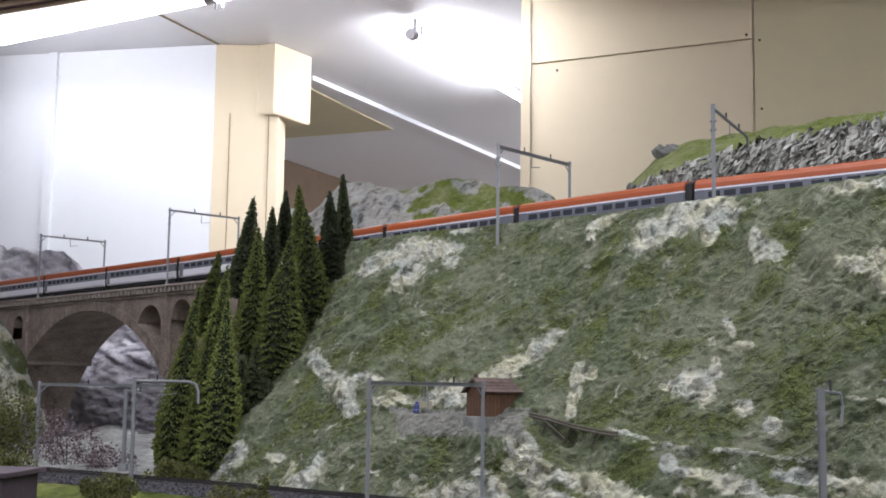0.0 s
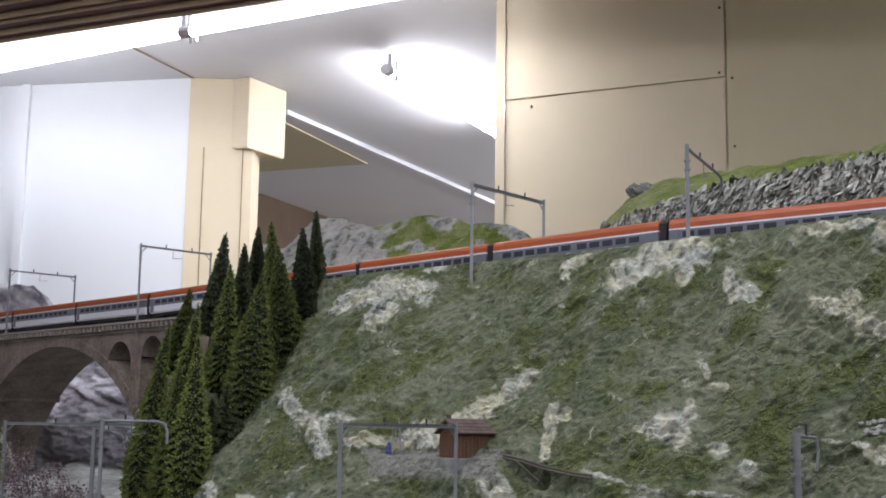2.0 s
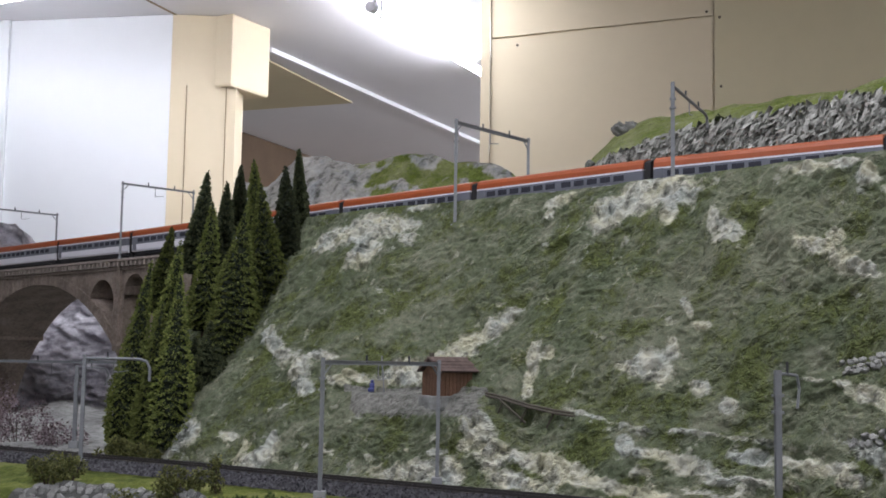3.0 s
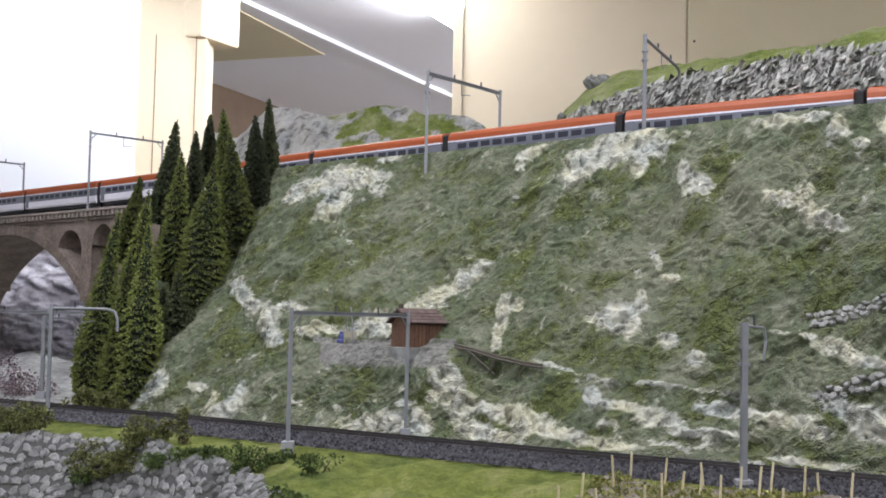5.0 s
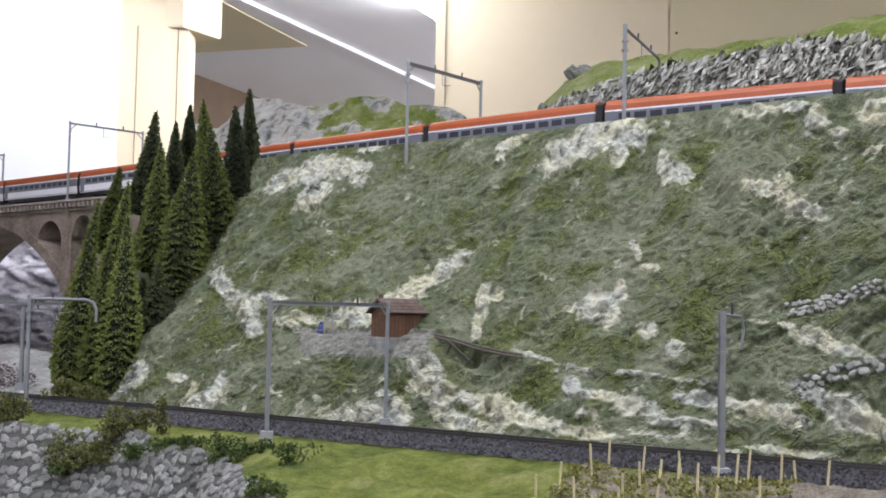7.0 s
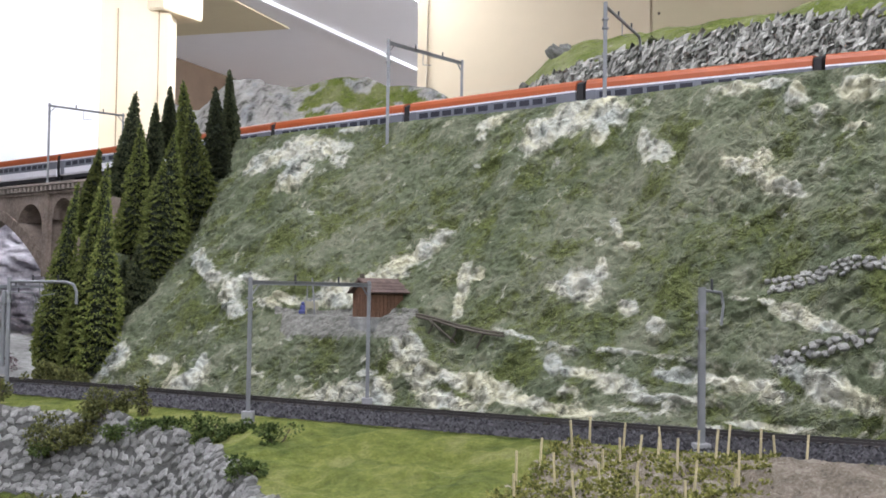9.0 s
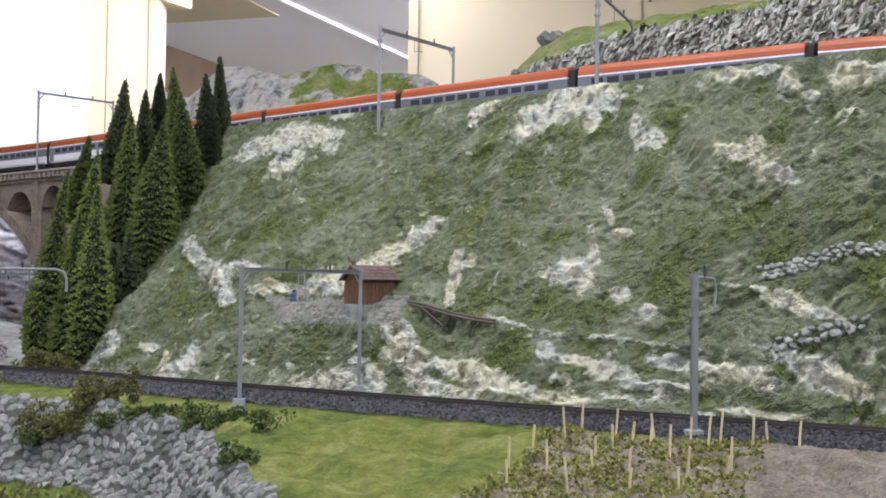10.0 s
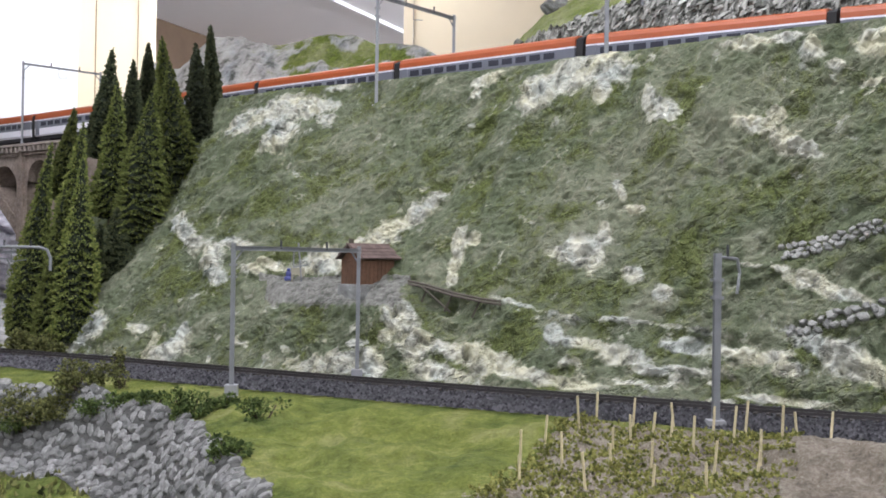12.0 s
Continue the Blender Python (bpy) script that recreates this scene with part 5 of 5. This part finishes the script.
for (ax, ay), (bx, by), n in rows:
    for i in range(n):
        k = (i + rng.uniform(-0.25, 0.25)) / (n - 1)
        x, y = ax + (bx - ax) * k, ay + (by - ay) * k
        st = thing("vine_stake", "pale wooden stake among the model vines", "stake", (x, y, ground_at(x, y)), "vine stakes")
        part("stake_pole", stake_mesh, st)
        st.rotation_euler = (rng.uniform(-0.08, 0.08), rng.uniform(-0.1, 0.1), 0)
        st.scale = (1, 1, rng.uniform(0.55, 0.9))
pts = []
for _ in range(1000):
    k, q = rng.random(), rng.random()
    x = 0.092 + 0.115 * k - 0.062 * q
    y = 0.742 - 0.058 * k - 0.15 * q
    z = ground_at(x, y)
    for _ in range(7):
        d = Vector((rng.uniform(-1, 1), rng.uniform(-1, 1), rng.uniform(0, 1.2))).normalized()
        pts.append((Vector((x, y, z + 0.002)) + d * rng.uniform(0.001, 0.0045), d))
tagged(new("vines", mesh_of("vines", *clumps(pts, 0.0017, rng), M_VINE)), "rows of low olive model vines on brown soil", "vines", kind="stuff")
# grass tufts on the lawn in the lower corner
pts = []
for _ in range(2600):
    x, y = rng.uniform(-0.40, -0.12), rng.uniform(0.60, 0.90)
    z, w = front_height(x, y)
    if w > 0.036:
        pts.append((Vector((x, y, z)), Vector((rng.uniform(-0.4, 0.4), rng.uniform(-0.4, 0.4), 1)).normalized()))
tagged(new("grass_tufts", mesh_of("grass_tufts", *clumps(pts, 0.004, rng), M_DRYSHRUB)), "olive grass tufts below the revetment", "grass", kind="stuff")


def stone_mesh(seed):
    r = random.Random(seed)
    bm = bmesh.new()
    k = r.choice((5, 6, 7))
    ring = [(math.cos(2 * math.pi * (i + r.uniform(-0.25, 0.25)) / k) * r.uniform(0.8, 1.1), math.sin(2 * math.pi * (i + r.uniform(-0.25, 0.25)) / k) * r.uniform(0.8, 1.1)) for i in range(k)]
    lo = [bm.verts.new((x, y, -0.4)) for x, y in ring]
    mid = [bm.verts.new((x, y, 0.25 + r.uniform(-0.08, 0.08))) for x, y in ring]
    hi = [bm.verts.new((x * 0.72, y * 0.72, 0.5 + r.uniform(-0.12, 0.12))) for x, y in ring]
    for i in range(k):
        j = (i + 1) % k
        bm.faces.new((lo[i], lo[j], mid[j], mid[i]))
        bm.faces.new((mid[i], mid[j], hi[j], hi[i]))
    bm.faces.new(hi)
    return bm_mesh("stone", bm, M_STONE)


stones = [stone_mesh(i) for i in range(10)]
revetment = thing("stone_revetment", "grey dry stone revetment of fitted rough blocks", "stone wall", (-0.2, 0.85, 1.10))
RV = revetment.location.copy()
bed = []
n, k = 80, 16
for i in range(n):
    p, d = WALL.at(0.02 + (WALL.length - 0.05) * i / (n - 1))
    nn = Vector((d.y, -d.x, 0))
    for j in range(k):
        q = p + nn * (0.050 * j / (k - 1) - 0.009)
        bed.append(Vector((q.x, q.y, front_height(q.x, q.y)[0] + 0.0012)) - RV)
part("mortar", mesh_of("mortar", bed, grid_faces(n, k), M_JOINT, True), revetment, "dark joints between the stones")


def wall_stone(s, w, length, height, tilt=0.14):
    """Place of a stone on the revetment's face, s along it and w down it."""
    p, d = WALL.at(s)
    nn = Vector((d.y, -d.x, 0))
    q = p + nn * w
    z = front_height(q.x, q.y)[0]
    q2 = q + nn * 0.003
    dz = (front_height(q2.x, q2.y)[0] - z) / 0.003
    up = Vector((-nn.x * dz, -nn.y * dz, 1)).normalized()
    up = (up + Vector((rng.uniform(-tilt, tilt), rng.uniform(-tilt, tilt), 0))).normalized()
    y = up.cross(d).normalized()
    x = y.cross(up)
    turn = Matrix.Rotation(rng.choice((0, math.pi)) + rng.uniform(-0.6, 0.6), 4, "Z")
    return Matrix.Translation(Vector((q.x, q.y, z)) - RV) @ Matrix((x, y, up)).transposed().to_4x4() @ turn @ Matrix.Diagonal((length, height, 0.0036 * rng.uniform(0.7, 1.25), 1))


# rough courses down the face, stones of uneven length
for row in range(11):
    s = 0.02 + rng.uniform(0, 0.01)
    while s < WALL.length - 0.03:
        half = rng.uniform(0.0036, 0.0064)
        s += half
        part("stone", rng.choice(stones), revetment, "", wall_stone(s, -0.006 + row * 0.0042 + rng.uniform(-0.0012, 0.0012), half * 1.14, rng.uniform(0.0035, 0.0049)))
        s += half * 0.86

# low dry stone walls that hold the track across the slope
def hill_spot(x, z):
    v = (z - 1.155) / 0.263
    u = min(np.linspace(0, 0.9, 361), key=lambda q: abs(hill_base(float(q), v).x - x))
    return hill_point(float(u), v)[0]


def dry_wall(name, label, a, b, courses, course, pale):
    (ax, az), (bx, bz) = a, b
    foot = hill_spot(ax, az)
    w = thing(name, label, "stone wall", foot, "dry stone walls on the slope")
    face = Matrix((Vector((0.9, -0.43, 0.1)).normalized(), Vector((0.25, 0.5, 0.83)).normalized(), Vector((-0.36, -0.80, 0.48)).normalized())).transposed().to_4x4()
    n = int(math.hypot(bx - ax, bz - az) / (course * 1.15))
    kinds = [m.copy() for m in stones[:5]]
    for m in kinds:
        m.materials[0] = pale
    for j in range(courses):
        for i in range(n):
            k = (i + 0.5 * (j % 2) + rng.uniform(-0.2, 0.2)) / n
            z = az + (bz - az) * k + (j - (courses - 1) / 2) * course + rng.uniform(-0.35, 0.35) * course
            p = hill_spot(ax + (bx - ax) * k, z) + Vector((-0.3, -0.8, 0.3)) * 0.0012
            m = Matrix.Translation(p - foot) @ face @ Matrix.Rotation(rng.uniform(-0.9, 0.9), 4, "Z") @ Matrix.Diagonal((course * rng.uniform(0.55, 1.15), course * rng.uniform(0.45, 0.85), course * rng.uniform(0.5, 1.3), 1))
            part("stone", rng.choice(kinds), w, "", m)
    return w


M_PALESTONE = plain("pale_wall_stone", (0.36, 0.355, 0.33), 0.9, vary=0.45, scale=300, relief=0.003, object_vary=0.6)
dry_wall("dry_stone_wall", "low grey dry stone wall across the grassy slope", (0.252, 1.257), (0.338, 1.275), 3, 0.0036, M_PALESTONE)
dry_wall("dry_stone_wall", "short row of pale boulders edging the slope path", (0.249, 1.204), (0.308, 1.222), 2, 0.0044, M_PALESTONE)

# small clods on the bare soil
verts, faces = [], []
for _ in range(3800):
    k, q = rng.random(), rng.random()
    x, y = 0.10 + 0.30 * k - 0.06 * q, 0.735 - 0.15 * k - 0.13 * q
    z, g = front_height(x, y)[0] + 0.0022, rng.uniform(0.0005, 0.0015)
    n = len(verts)
    verts += [Vector((x + a * g * rng.uniform(0.7, 1.3), y + b * g * rng.uniform(0.7, 1.3), z + c * g)) for a, b, c in ((1, 0, -0.6), (-0.6, 0.8, -0.6), (-0.5, -0.9, -0.6), (0.1, 0.1, 0.9))]
    faces += [(n, n + 1, n + 3), (n + 1, n + 2, n + 3), (n + 2, n, n + 3)]
tagged(new("soil_clods", mesh_of("soil_clods", verts, faces, island("soil_clod", (0.08, 0.062, 0.045), (0.42, 0.37, 0.30)))), "small brown clods on the bare soil", "soil", kind="stuff")

M_MAUVE = plain("mauve_plaster", (0.075, 0.055, 0.068), 0.85, vary=0.25, scale=150)
# flat mauve roof of a small building at the layout's edge
shed = thing("small_building", "small model building with a flat mauve-grey roof", "building", (-0.440, 0.93, ground_at(-0.440, 0.93) - 0.004))
top = 1.182 - shed.location.z
part("wall_block", box_mesh("wall_block", 0.085, 0.07, top - 0.004, M_MAUVE, 0.001), shed)
part("roof", box_mesh("roof", 0.095, 0.08, 0.004, M_MAUVE, 0.0008), shed, "mauve-grey flat roof", (0, 0, top - 0.004))
